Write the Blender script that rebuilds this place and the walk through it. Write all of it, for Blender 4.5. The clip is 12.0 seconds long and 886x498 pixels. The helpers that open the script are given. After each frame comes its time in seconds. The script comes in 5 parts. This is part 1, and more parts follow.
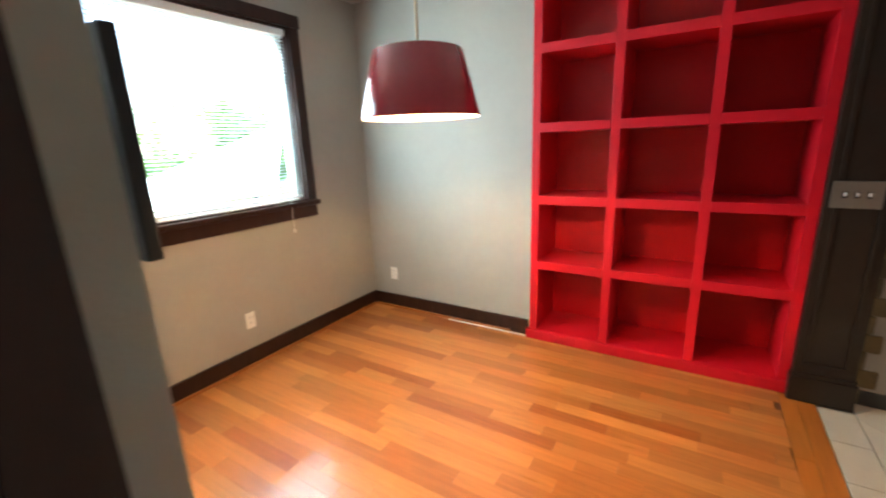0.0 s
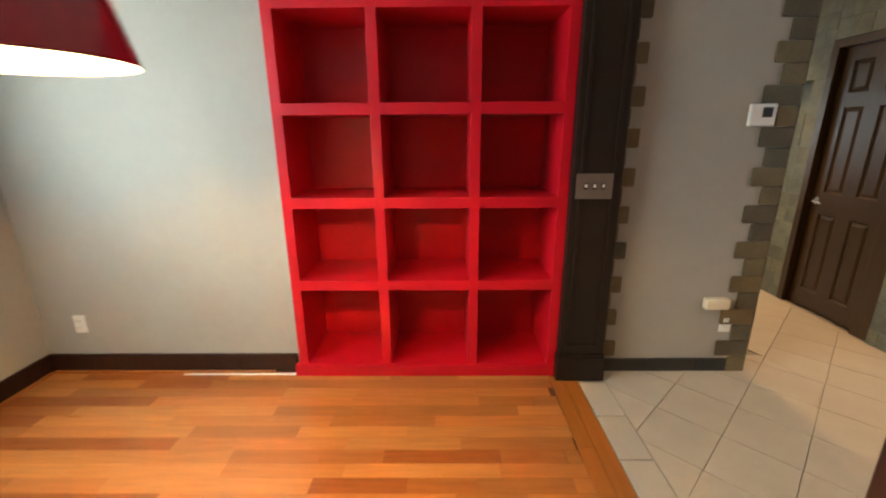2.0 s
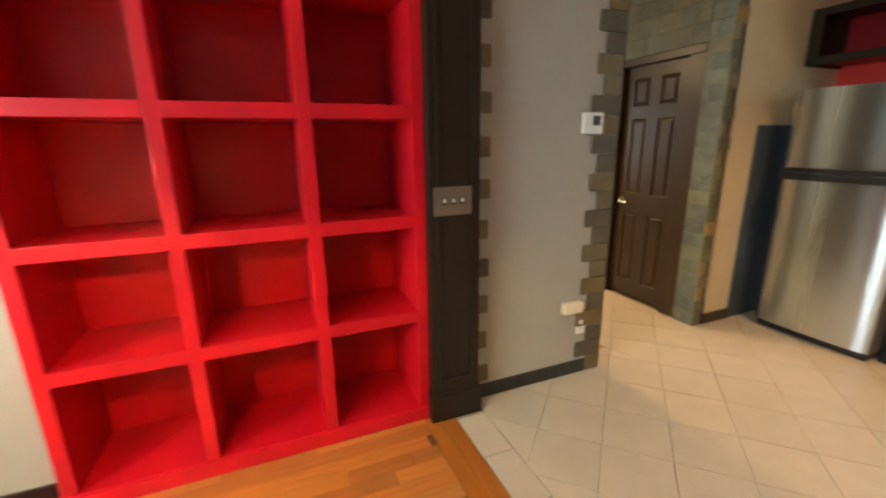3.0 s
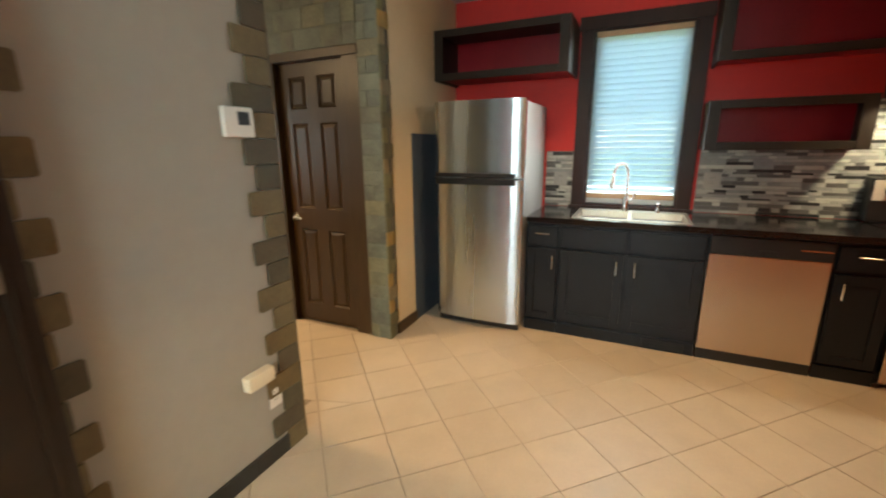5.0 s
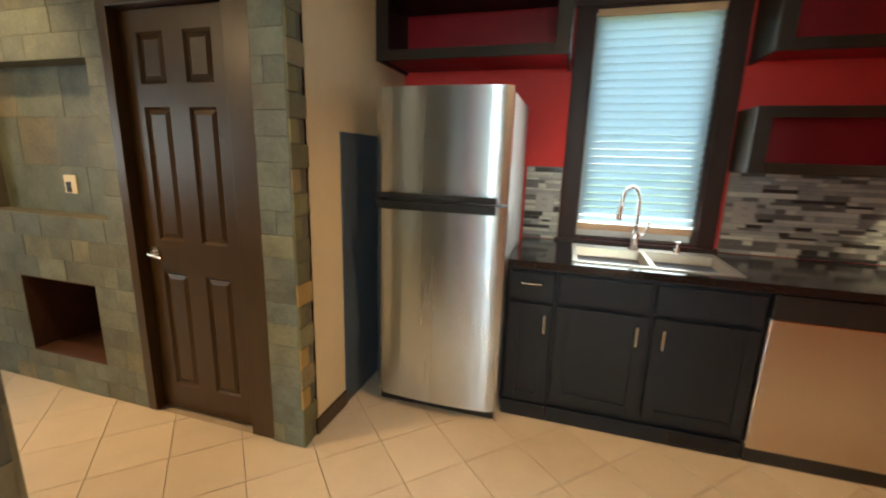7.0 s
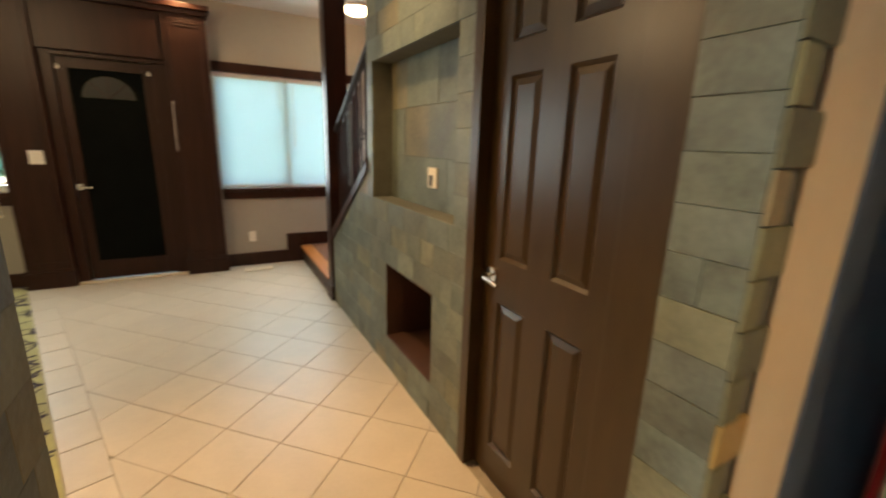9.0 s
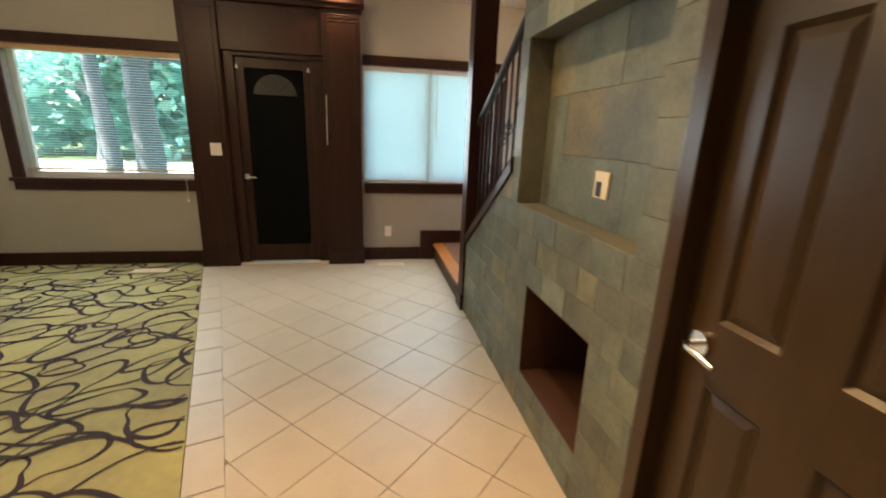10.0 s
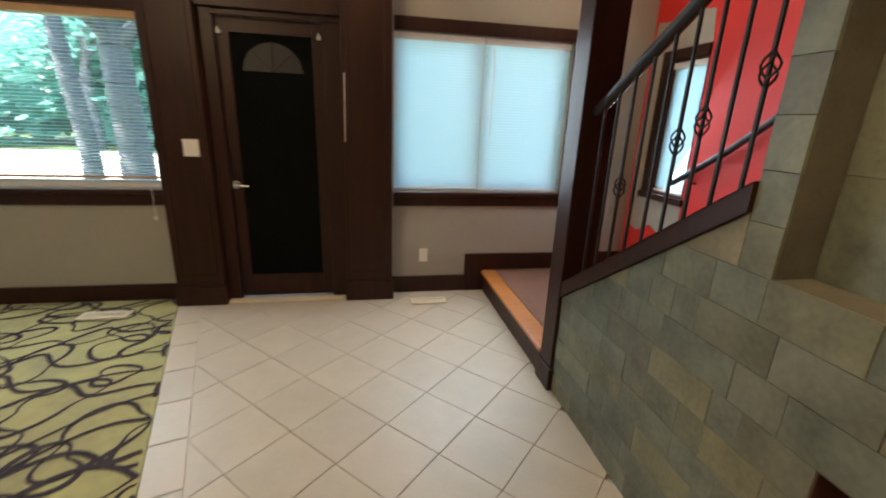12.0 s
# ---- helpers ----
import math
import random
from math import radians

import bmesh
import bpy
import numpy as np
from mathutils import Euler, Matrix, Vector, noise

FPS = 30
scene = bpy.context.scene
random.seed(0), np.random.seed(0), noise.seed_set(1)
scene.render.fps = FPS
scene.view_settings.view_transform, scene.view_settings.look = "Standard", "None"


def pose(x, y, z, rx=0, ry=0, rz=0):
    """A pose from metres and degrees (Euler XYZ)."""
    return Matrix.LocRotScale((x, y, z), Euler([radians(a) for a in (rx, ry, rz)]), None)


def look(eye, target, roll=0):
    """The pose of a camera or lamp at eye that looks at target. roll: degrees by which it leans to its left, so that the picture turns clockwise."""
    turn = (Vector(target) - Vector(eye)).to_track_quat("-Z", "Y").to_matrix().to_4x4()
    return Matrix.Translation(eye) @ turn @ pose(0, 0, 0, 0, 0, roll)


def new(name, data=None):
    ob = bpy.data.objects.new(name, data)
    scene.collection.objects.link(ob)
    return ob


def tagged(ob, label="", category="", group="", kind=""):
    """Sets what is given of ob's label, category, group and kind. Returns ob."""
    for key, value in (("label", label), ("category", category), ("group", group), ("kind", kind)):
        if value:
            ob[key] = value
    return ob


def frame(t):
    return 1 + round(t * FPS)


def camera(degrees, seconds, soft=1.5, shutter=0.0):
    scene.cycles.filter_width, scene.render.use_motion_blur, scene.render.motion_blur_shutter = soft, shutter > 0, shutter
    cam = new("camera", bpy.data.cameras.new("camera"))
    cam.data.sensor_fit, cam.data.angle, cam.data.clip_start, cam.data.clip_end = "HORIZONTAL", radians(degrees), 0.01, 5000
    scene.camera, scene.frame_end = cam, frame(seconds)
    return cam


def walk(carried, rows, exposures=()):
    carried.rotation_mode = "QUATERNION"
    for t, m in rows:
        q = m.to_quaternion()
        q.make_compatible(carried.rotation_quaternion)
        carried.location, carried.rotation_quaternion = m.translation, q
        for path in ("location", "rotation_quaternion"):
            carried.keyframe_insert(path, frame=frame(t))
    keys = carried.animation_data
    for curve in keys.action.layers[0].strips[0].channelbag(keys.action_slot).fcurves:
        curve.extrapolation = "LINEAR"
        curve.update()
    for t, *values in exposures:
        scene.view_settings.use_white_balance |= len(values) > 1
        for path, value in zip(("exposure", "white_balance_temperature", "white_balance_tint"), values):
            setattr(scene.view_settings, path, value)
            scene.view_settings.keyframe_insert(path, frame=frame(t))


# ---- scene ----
cam = camera(93.5, 12.0, soft=2.0, shutter=0.5)
PATH = [
    (0, (1.163, 0.823, 1.501), (0.131, 2.464, 1.007), -2.2),
    (0.5, (1.104, 0.946, 1.497), (0.356, 2.725, 0.972), -1.5),
    (1, (1.006, 1.068, 1.493), (0.567, 2.945, 0.963), -1.0),
    (1.5, (0.994, 1.209, 1.468), (0.815, 3.121, 0.909), -1.1),
    (2, (1.033, 1.423, 1.47), (1.015, 3.345, 0.918), -0.4),
    (2.5, (1.056, 1.606, 1.457), (1.286, 3.523, 0.935), 0.1),
    (3, (1.032, 1.85, 1.45), (1.763, 3.643, 0.947), -0.8),
    (3.5, (1.062, 1.995, 1.445), (2.142, 3.598, 0.929), -0.7),
    (3.7, (1.099, 2.074, 1.437), (2.331, 3.564, 0.924), -0.6),
    (5.3, (1.611, 2.426, 1.432), (3.441, 3.059, 0.931), -1.0),
    (5.5, (1.681, 2.521, 1.424), (3.545, 3.04, 0.918), -1.0),
    (6, (1.954, 2.578, 1.442), (3.833, 3.076, 0.972), -0.4),
    (6.5, (2.186, 2.654, 1.412), (4.063, 3.155, 0.935), 0.9),
    (6.7, (2.296, 2.709, 1.419), (4.185, 3.195, 0.976), 1.5),
    (8.3, (2.995, 3.233, 1.392), (4.394, 4.586, 0.93), 1.8),
    (8.5, (3.039, 3.34, 1.389), (4.321, 4.806, 0.932), 1.8),
    (8.9, (3.105, 3.519, 1.377), (4.124, 5.177, 0.915), 2.1),
    (9, (3.124, 3.553, 1.375), (4.065, 5.25, 0.891), 1.8),
    (9.5, (3.225, 3.766, 1.381), (3.789, 5.613, 0.863), 2.1),
    (10, (3.22, 3.993, 1.376), (3.582, 5.887, 0.848), 2.1),
    (10.5, (3.182, 4.291, 1.4), (3.438, 6.214, 0.912), 1.8),
    (11, (3.133, 4.585, 1.384), (3.315, 6.515, 0.894), 1.9),
    (11.5, (3.081, 4.925, 1.4), (3.243, 6.842, 0.853), 2.7),
    (12, (3.014, 5.221, 1.391), (3.362, 7.104, 0.814), 2.2),
]
walk(cam, [(t, look(eye, target, roll)) for t, eye, target, roll in PATH], [(0.0, 2.72, 6250, 10), (1.0, 2.64, 6400, 10), (2.5, 2.66, 6850, 11), (3.0, 2.96, 7000, 9), (3.5, 3.12, 7050, 8), (6.0, 2.8, 7000, 8), (9.0, 2.98, 7050, 9), (10.5, 2.9, 6500, 10), (12.0, 2.82, 6300, 11)])

# ---- world, sun, lamps ----
world = bpy.data.worlds.new("world")
scene.world = world
world.use_nodes = True
_wn = world.node_tree.nodes
_sky = _wn.new("ShaderNodeTexSky")
_sky.sky_type, _sky.sun_disc = "NISHITA", False
_sky.sun_elevation, _sky.sun_rotation = radians(52), radians(250)
_bg = _wn["Background"]
_bg.inputs[1].default_value = 0.15
world.node_tree.links.new(_sky.outputs[0], _bg.inputs[0])
sun_data = bpy.data.lights.new("sun", "SUN")
sun_data.energy, sun_data.angle, sun_data.color = 5.0, radians(0.5), (1.0, 0.95, 0.86)
sun = new("sun", sun_data)
sun.matrix_world = look((-14, -6, 22), (0, 0, 0))


def area_lamp(name, at, to, w, h, watts, color):
    d = bpy.data.lights.new(name, "AREA")
    d.shape, d.size, d.size_y, d.energy, d.color = "RECTANGLE", w, h, watts, color
    ob = new(name, d)
    ob.matrix_world = look(at, to)
    return ob


def spot_lamp(name, at, to, watts, color, angle=110, radius=0.05, blend=0.6):
    d = bpy.data.lights.new(name, "SPOT")
    d.energy, d.color, d.spot_size, d.spot_blend, d.shadow_soft_size = watts, color, radians(angle), blend, radius
    ob = new(name, d)
    ob.matrix_world = look(at, to)
    return ob


WARM = (1.0, 0.66, 0.34)
DAY = (0.80, 0.93, 1.0)
BLUE_DAY = (0.62, 0.87, 1.0)
area_lamp("dining_window_light", (-1.488, 2.25, 1.72), (1.0, 2.5, 1.0), 1.45, 1.15, 12.5, (0.72, 0.92, 1.0))
area_lamp("front_window_light", (0.85, 8.42, 1.45), (0.9, 4.0, 0.6), 1.4, 1.1, 4.6, DAY)
area_lamp("entry_window_light", (3.80, 8.42, 1.45), (3.5, 4.0, 0.6), 1.1, 1.1, 3.6, DAY)
area_lamp("entry_sky_light", (3.905, 8.66, 1.45), (3.905, 4.0, 1.3), 1.3, 1.05, 0.7, BLUE_DAY)
area_lamp("kitchen_window_light", (5.15, 2.39, 1.6), (3.0, 2.4, 1.0), 0.65, 1.2, 2.4, DAY)
area_lamp("stair_window_light", (5.2, 8.1, 1.4), (4.0, 7.4, 1.0), 0.35, 0.9, 1.5, DAY)
area_lamp("stair_sky_light", (5.41, 8.1, 1.4), (4.0, 8.1, 1.4), 0.36, 0.9, 0.25, BLUE_DAY)
spot_lamp("kitchen_can_light", (4.0, 0.35, 2.62), (3.4, 0.45, 0), 10.0, WARM, 140)
spot_lamp("kitchen_can_light", (4.15, 2.72, 2.62), (4.1, 2.72, 0), 11.0, (1.0, 0.62, 0.29), 112, 0.05, 0.9)
spot_lamp("hall_can_light", (2.86, 5.35, 2.62), (2.95, 4.1, 0), 24.0, (1.0, 0.60, 0.27), 96, 0.05, 0.8)
spot_lamp("niche_can_light", (3.36, 5.5, 2.62), (4.08, 5.45, 1.2), 10.5, (1.0, 0.66, 0.33), 66, 0.04, 0.8)
_fl = bpy.data.lights.new("front_room_light", "POINT")
_fl.energy, _fl.color, _fl.shadow_soft_size = 7.0, (1.0, 0.70, 0.40), 0.07
new("front_room_light", _fl).location = (1.45, 6.15, 2.45)
_st = bpy.data.lights.new("stair_light", "POINT")
_st.energy, _st.color, _st.shadow_soft_size = 0.52, (1.0, 0.74, 0.45), 0.08
new("stair_light", _st).location = (4.5, 7.9, 2.50)
spot_lamp("entry_can_light", (3.0, 8.27, 2.62), (2.98, 8.2, 0), 3.0, WARM, 150)
_pl = bpy.data.lights.new("pendant_bulb_light", "POINT")
_pl.energy, _pl.color, _pl.shadow_soft_size = 11.0, (1.0, 0.66, 0.31), 0.03
new("pendant_bulb_light", _pl).location = (0.164, 2.283, 1.688)


# ---- materials ----
def mat(name, color, rough=0.6, metal=0.0, vary=0.15, scale=6.0, bump=0.0, bump_scale=60.0, stretch=(1, 1, 1), piece=0.0, coat=0.0, second=None, spec=0.5):
    """Principled surface with variation at two scales, fine relief and, for pieces, a change of tone from piece to piece."""
    m = bpy.data.materials.new(name)
    m.use_nodes = True
    n, l = m.node_tree.nodes, m.node_tree.links
    b = n["Principled BSDF"]
    b.inputs["Roughness"].default_value, b.inputs["Metallic"].default_value = rough, metal
    b.inputs["Specular IOR Level"].default_value = spec
    if coat:
        b.inputs["Coat Weight"].default_value, b.inputs["Coat Roughness"].default_value = coat, 0.12
    tc, mp = n.new("ShaderNodeTexCoord"), n.new("ShaderNodeMapping")
    mp.inputs["Scale"].default_value = stretch
    l.new(tc.outputs["Object"], mp.inputs["Vector"])
    big, small = n.new("ShaderNodeTexNoise"), n.new("ShaderNodeTexNoise")
    big.inputs["Scale"].default_value, big.inputs["Detail"].default_value = scale, 4
    small.inputs["Scale"].default_value, small.inputs["Detail"].default_value = scale * 9, 3
    info = n.new("ShaderNodeObjectInfo")
    if piece:
        sc = n.new("ShaderNodeVectorMath")
        sc.operation = "SCALE"
        sc.inputs[0].default_value, = ((31.0, 17.0, 23.0),)
        l.new(info.outputs["Random"], sc.inputs["Scale"])
        add = n.new("ShaderNodeVectorMath")
        l.new(mp.outputs[0], add.inputs[0])
        l.new(sc.outputs[0], add.inputs[1])
        src = add.outputs[0]
    else:
        src = mp.outputs[0]
    l.new(src, big.inputs["Vector"])
    l.new(src, small.inputs["Vector"])
    mix = n.new("ShaderNodeMath")
    mix.operation = "MULTIPLY_ADD"
    mix.inputs[1].default_value = 0.4
    l.new(small.outputs[0], mix.inputs[0])
    l.new(big.outputs[0], mix.inputs[2])
    ramp = n.new("ShaderNodeValToRGB")
    lo = [c * (1 - vary) for c in color]
    hi = [min(1, c * (1 + vary)) for c in (second or color)]
    ramp.color_ramp.elements[0].position, ramp.color_ramp.elements[1].position = 0.45, 0.95
    ramp.color_ramp.elements[0].color, ramp.color_ramp.elements[1].color = (*lo, 1), (*hi, 1)
    l.new(mix.outputs[0], ramp.inputs[0])
    out = ramp.outputs[0]
    if piece:
        hsv = n.new("ShaderNodeHueSaturation")
        mr = n.new("ShaderNodeMapRange")
        mr.inputs[3].default_value, mr.inputs[4].default_value = 1 - piece, 1 + piece
        l.new(info.outputs["Random"], mr.inputs[0])
        l.new(mr.outputs[0], hsv.inputs["Value"])
        l.new(out, hsv.inputs["Color"])
        out = hsv.outputs[0]
    l.new(out, b.inputs["Base Color"])
    rr = n.new("ShaderNodeMapRange")
    rr.inputs[3].default_value, rr.inputs[4].default_value = max(0.03, rough * 0.8), min(1, rough * 1.25)
    l.new(big.outputs[0], rr.inputs[0])
    l.new(rr.outputs[0], b.inputs["Roughness"])
    if bump:
        bn, bt = n.new("ShaderNodeBump"), n.new("ShaderNodeTexNoise")
        bt.inputs["Scale"].default_value, bt.inputs["Detail"].default_value = bump_scale, 4
        l.new(src, bt.inputs["Vector"])
        bn.inputs["Strength"].default_value, bn.inputs["Distance"].default_value = bump, 0.01
        l.new(bt.outputs[0], bn.inputs["Height"])
        l.new(bn.outputs[0], b.inputs["Normal"])
    return m


def brushed(m, amount=0.8):
    """Brushed metal: stretches highlights across the grain, which runs level round the thing."""
    n, l = m.node_tree.nodes, m.node_tree.links
    b, tg = n["Principled BSDF"], n.new("ShaderNodeTangent")
    tg.direction_type, tg.axis = "RADIAL", "Z"
    b.inputs["Anisotropic"].default_value, b.inputs["Anisotropic Rotation"].default_value = amount, 0.25
    l.new(tg.outputs[0], b.inputs["Tangent"])
    return m


def tones(m, colors):
    """Gives each piece one of several tones, by its random number."""
    n, l = m.node_tree.nodes, m.node_tree.links
    b = n["Principled BSDF"]
    old = b.inputs["Base Color"].links[0].from_socket
    info, r = n.new("ShaderNodeObjectInfo"), n.new("ShaderNodeValToRGB")
    r.color_ramp.interpolation = "CONSTANT"
    while len(r.color_ramp.elements) < len(colors):
        r.color_ramp.elements.new(0.5)
    for i, c in enumerate(colors):
        r.color_ramp.elements[i].position = i / len(colors)
        r.color_ramp.elements[i].color = (*c, 1)
    mul = n.new("ShaderNodeMix")
    mul.data_type, mul.blend_type = "RGBA", "MULTIPLY"
    mul.inputs["Factor"].default_value = 1.0
    l.new(info.outputs["Random"], r.inputs[0])
    l.new(old, mul.inputs["A"])
    l.new(r.outputs[0], mul.inputs["B"])
    l.new(mul.outputs["Result"], b.inputs["Base Color"])
    return m


M_GREY = mat("grey_beige_wall_paint", (0.36, 0.335, 0.285), 0.75, vary=0.05, scale=2.5, bump=0.10, bump_scale=140)
M_TAN = mat("tan_wall_paint", (0.60, 0.475, 0.295), 0.75, vary=0.05, scale=2.5, bump=0.10, bump_scale=140)
M_TERRA = mat("terracotta_wall_paint", (0.55, 0.15, 0.045), 0.7, vary=0.06, scale=2.5, bump=0.1, bump_scale=140)
M_CEIL = mat("white_ceiling_paint", (0.60, 0.58, 0.54), 0.85, vary=0.04, scale=3, bump=0.15, bump_scale=90)
M_REDWALL = mat("red_wall_paint", (0.62, 0.025, 0.02), 0.6, vary=0.08, scale=3, bump=0.08, bump_scale=120)
M_RED = mat("red_gloss_paint", (0.53, 0.006, 0.015), 0.36, spec=0.35, vary=0.10, scale=5, bump=0.06, bump_scale=45)
M_TRIM = mat("dark_brown_stained_trim", (0.030, 0.0105, 0.0060), 0.40, spec=0.26, vary=0.30, scale=4, bump=0.05, bump_scale=40, stretch=(6, 6, 0.6))
M_TRIM2 = mat("espresso_painted_wood", (0.020, 0.0128, 0.008), 0.42, spec=0.3, vary=0.25, scale=5, bump=0.06, bump_scale=50)
M_DOOR = mat("brown_painted_door", (0.047, 0.027, 0.0105), 0.30, spec=0.35, vary=0.15, scale=5, bump=0.05, bump_scale=60, stretch=(4, 4, 1))
M_PLANK = tones(mat("orange_oak_plank", (0.44, 0.145, 0.033), 0.30, vary=0.15, scale=3.5, bump=0.05, bump_scale=50, stretch=(1.2, 14, 6), piece=0.16, coat=0.6), [(1, 1, 1), (1.0, 0.93, 0.85), (1.18, 1.32, 1.4), (0.92, 0.84, 0.75), (1.08, 1.1, 1.05), (0.72, 0.56, 0.45), (1.0, 1.0, 1.0), (1.12, 1.2, 1.2), (1.02, 0.98, 0.92)])
M_PLANKY = mat("orange_oak_border_plank", (0.40, 0.12, 0.018), 0.30, vary=0.15, scale=3.5, bump=0.05, bump_scale=50, stretch=(14, 1.2, 6), piece=0.08, coat=0.3)
M_SUB = mat("dark_joint_filler", (0.14, 0.05, 0.015), 0.8, vary=0.2)
M_GROUT = mat("grey_brown_grout", (0.32, 0.265, 0.20), 0.9, vary=0.2, scale=8)
M_TILE = mat("beige_ceramic_tile", (0.50, 0.425, 0.325), 0.42, vary=0.06, scale=7, bump=0.04, bump_scale=30, piece=0.035)
M_STONE = tones(mat("green_grey_slate", (0.128, 0.136, 0.104), 0.5, vary=0.42, scale=6, bump=0.45, bump_scale=12, piece=0.12), [(1, 1, 1), (0.90, 0.97, 1.0), (1.10, 1.06, 0.90), (0.86, 0.93, 0.95), (1.03, 1.05, 1.0), (1.22, 1.13, 0.90), (0.94, 1.0, 1.02), (0.80, 0.78, 0.72), (0.92, 0.98, 1.0), (1.24, 1.02, 0.78), (0.90, 0.95, 0.93), (1.0, 1.02, 0.98)])
M_QUOIN = tones(mat("olive_brown_stone", (0.105, 0.085, 0.05), 0.7, vary=0.25, scale=7, bump=0.5, bump_scale=25, piece=0.18), [(1, 1, 1), (1.5, 1.3, 0.9), (0.8, 0.85, 0.85), (1.25, 1.2, 1.0)])
M_MORTAR = mat("grey_green_mortar", (0.115, 0.112, 0.083), 0.9, vary=0.2, scale=10)
M_WHITE = mat("white_plastic", (0.78, 0.75, 0.68), 0.35, vary=0.03)
# neutral steel tinted copper: the room's orange reflection is put into the colour
M_STEEL_WARM_REFLECT = brushed(mat("steel_with_warm_reflection", (0.66, 0.585, 0.525), 0.24, 1.0, vary=0.03, scale=1.2, stretch=(3, 3, 0.1)))
# same steel tinted blue, with mirrored daylight painted in, for the refrigerator doors
M_STEEL_COOL_REFLECT = brushed(mat("steel_with_cool_reflection", (0.60, 0.665, 0.73), 0.27, 1.0, vary=0.03, scale=1.2, stretch=(3, 3, 0.1)))
M_CHROME = mat("polished_nickel", (0.75, 0.72, 0.68), 0.15, 1.0, vary=0.03)
M_BLACKP = mat("black_plastic", (0.012, 0.012, 0.013), 0.35, vary=0.1)
M_IRON = mat("black_wrought_iron", (0.012, 0.011, 0.011), 0.42, vary=0.2, bump=0.1)
M_CAB = mat("black_cabinet_paint", (0.006, 0.009, 0.0135), 0.36, spec=0.35, vary=0.2, scale=4, bump=0.06, bump_scale=50)
M_GRANITE = mat("black_granite", (0.010, 0.010, 0.011), 0.12, vary=0.8, scale=60)
M_NAVY = mat("dark_blue_paint", (0.055, 0.078, 0.105), 0.6, vary=0.15, scale=3)
M_BLIND = mat("white_blind_slat", (0.80, 0.79, 0.75), 0.45, vary=0.03)
M_WOODLT = mat("pale_wood_rail", (0.55, 0.36, 0.20), 0.5, vary=0.15, scale=5)


def see_through_slat(name, color, through_light=0.5):
    m = bpy.data.materials.new(name)
    m.use_nodes = True
    n, l = m.node_tree.nodes, m.node_tree.links
    b = n["Principled BSDF"]
    b.inputs["Base Color"].default_value = (*color, 1)
    b.inputs["Roughness"].default_value = 0.45
    t, mx = n.new("ShaderNodeBsdfTranslucent"), n.new("ShaderNodeMixShader")
    t.inputs["Color"].default_value = (*color, 1)
    mx.inputs[0].default_value = through_light
    l.new(b.outputs[0], mx.inputs[1])
    l.new(t.outputs[0], mx.inputs[2])
    l.new(mx.outputs[0], n["Material Output"].inputs["Surface"])
    return m


# white vinyl with a blue daylight tint mixed into its colour
M_SLAT = see_through_slat("daylight_tinted_vinyl_slat", (0.80, 0.90, 0.94), 0.72)


def glass(name):
    m = bpy.data.materials.new(name)
    m.use_nodes = True
    b = m.node_tree.nodes["Principled BSDF"]
    b.inputs["Roughness"].default_value, b.inputs["Transmission Weight"].default_value, b.inputs["IOR"].default_value = 0.0, 1.0, 1.1
    return m


M_GLASS = glass("window_glass")


def glow(name, color, strength):
    m = bpy.data.materials.new(name)
    m.use_nodes = True
    b = m.node_tree.nodes["Principled BSDF"]
    b.inputs["Base Color"].default_value = (*color, 1)
    b.inputs["Emission Color"].default_value, b.inputs["Emission Strength"].default_value = (*color, 1), strength
    return m


# ---- building helpers ----
def box(bm, a, b, bevel=0.0):
    """Adds a block between two corners, with rounded edges if bevel is given."""
    lo, hi = [min(p, q) for p, q in zip(a, b)], [max(p, q) for p, q in zip(a, b)]
    m = Matrix.LocRotScale([(p + q) / 2 for p, q in zip(lo, hi)], None, [q - p for p, q in zip(lo, hi)])
    vs = bmesh.ops.create_cube(bm, size=1.0, matrix=m)["verts"]
    if bevel:
        es = list({e for v in vs for e in v.link_edges})
        bmesh.ops.bevel(bm, geom=es, offset=bevel, segments=2, affect="EDGES", profile=0.6)
    return bm


def boxes(*specs, bevel=0.0):
    bm = bmesh.new()
    for a, b in specs:
        box(bm, a, b, bevel)
    return bm


def rod(bm, p, q, r, sides=12, r2=None):
    p, q = Vector(p), Vector(q)
    d = q - p
    m = Matrix.Translation((p + q) / 2) @ d.to_track_quat("Z", "Y").to_matrix().to_4x4()
    bmesh.ops.create_cone(bm, cap_ends=True, segments=sides, radius1=r, radius2=r if r2 is None else r2, depth=d.length, matrix=m)
    return bm


def lathe(bm, profile, center, sides=32, cap=False):
    """Turns a profile of (radius, z) about the upright through center."""
    rings = []
    for r, z in profile:
        rings.append([bm.verts.new((center[0] + r * math.cos(2 * math.pi * i / sides), center[1] + r * math.sin(2 * math.pi * i / sides), center[2] + z)) for i in range(sides)])
    for a, b in zip(rings, rings[1:]):
        for i in range(sides):
            bm.faces.new((a[i], a[(i + 1) % sides], b[(i + 1) % sides], b[i]))
    if cap:
        bm.faces.new(rings[0][::-1])
        bm.faces.new(rings[-1])
    return bm


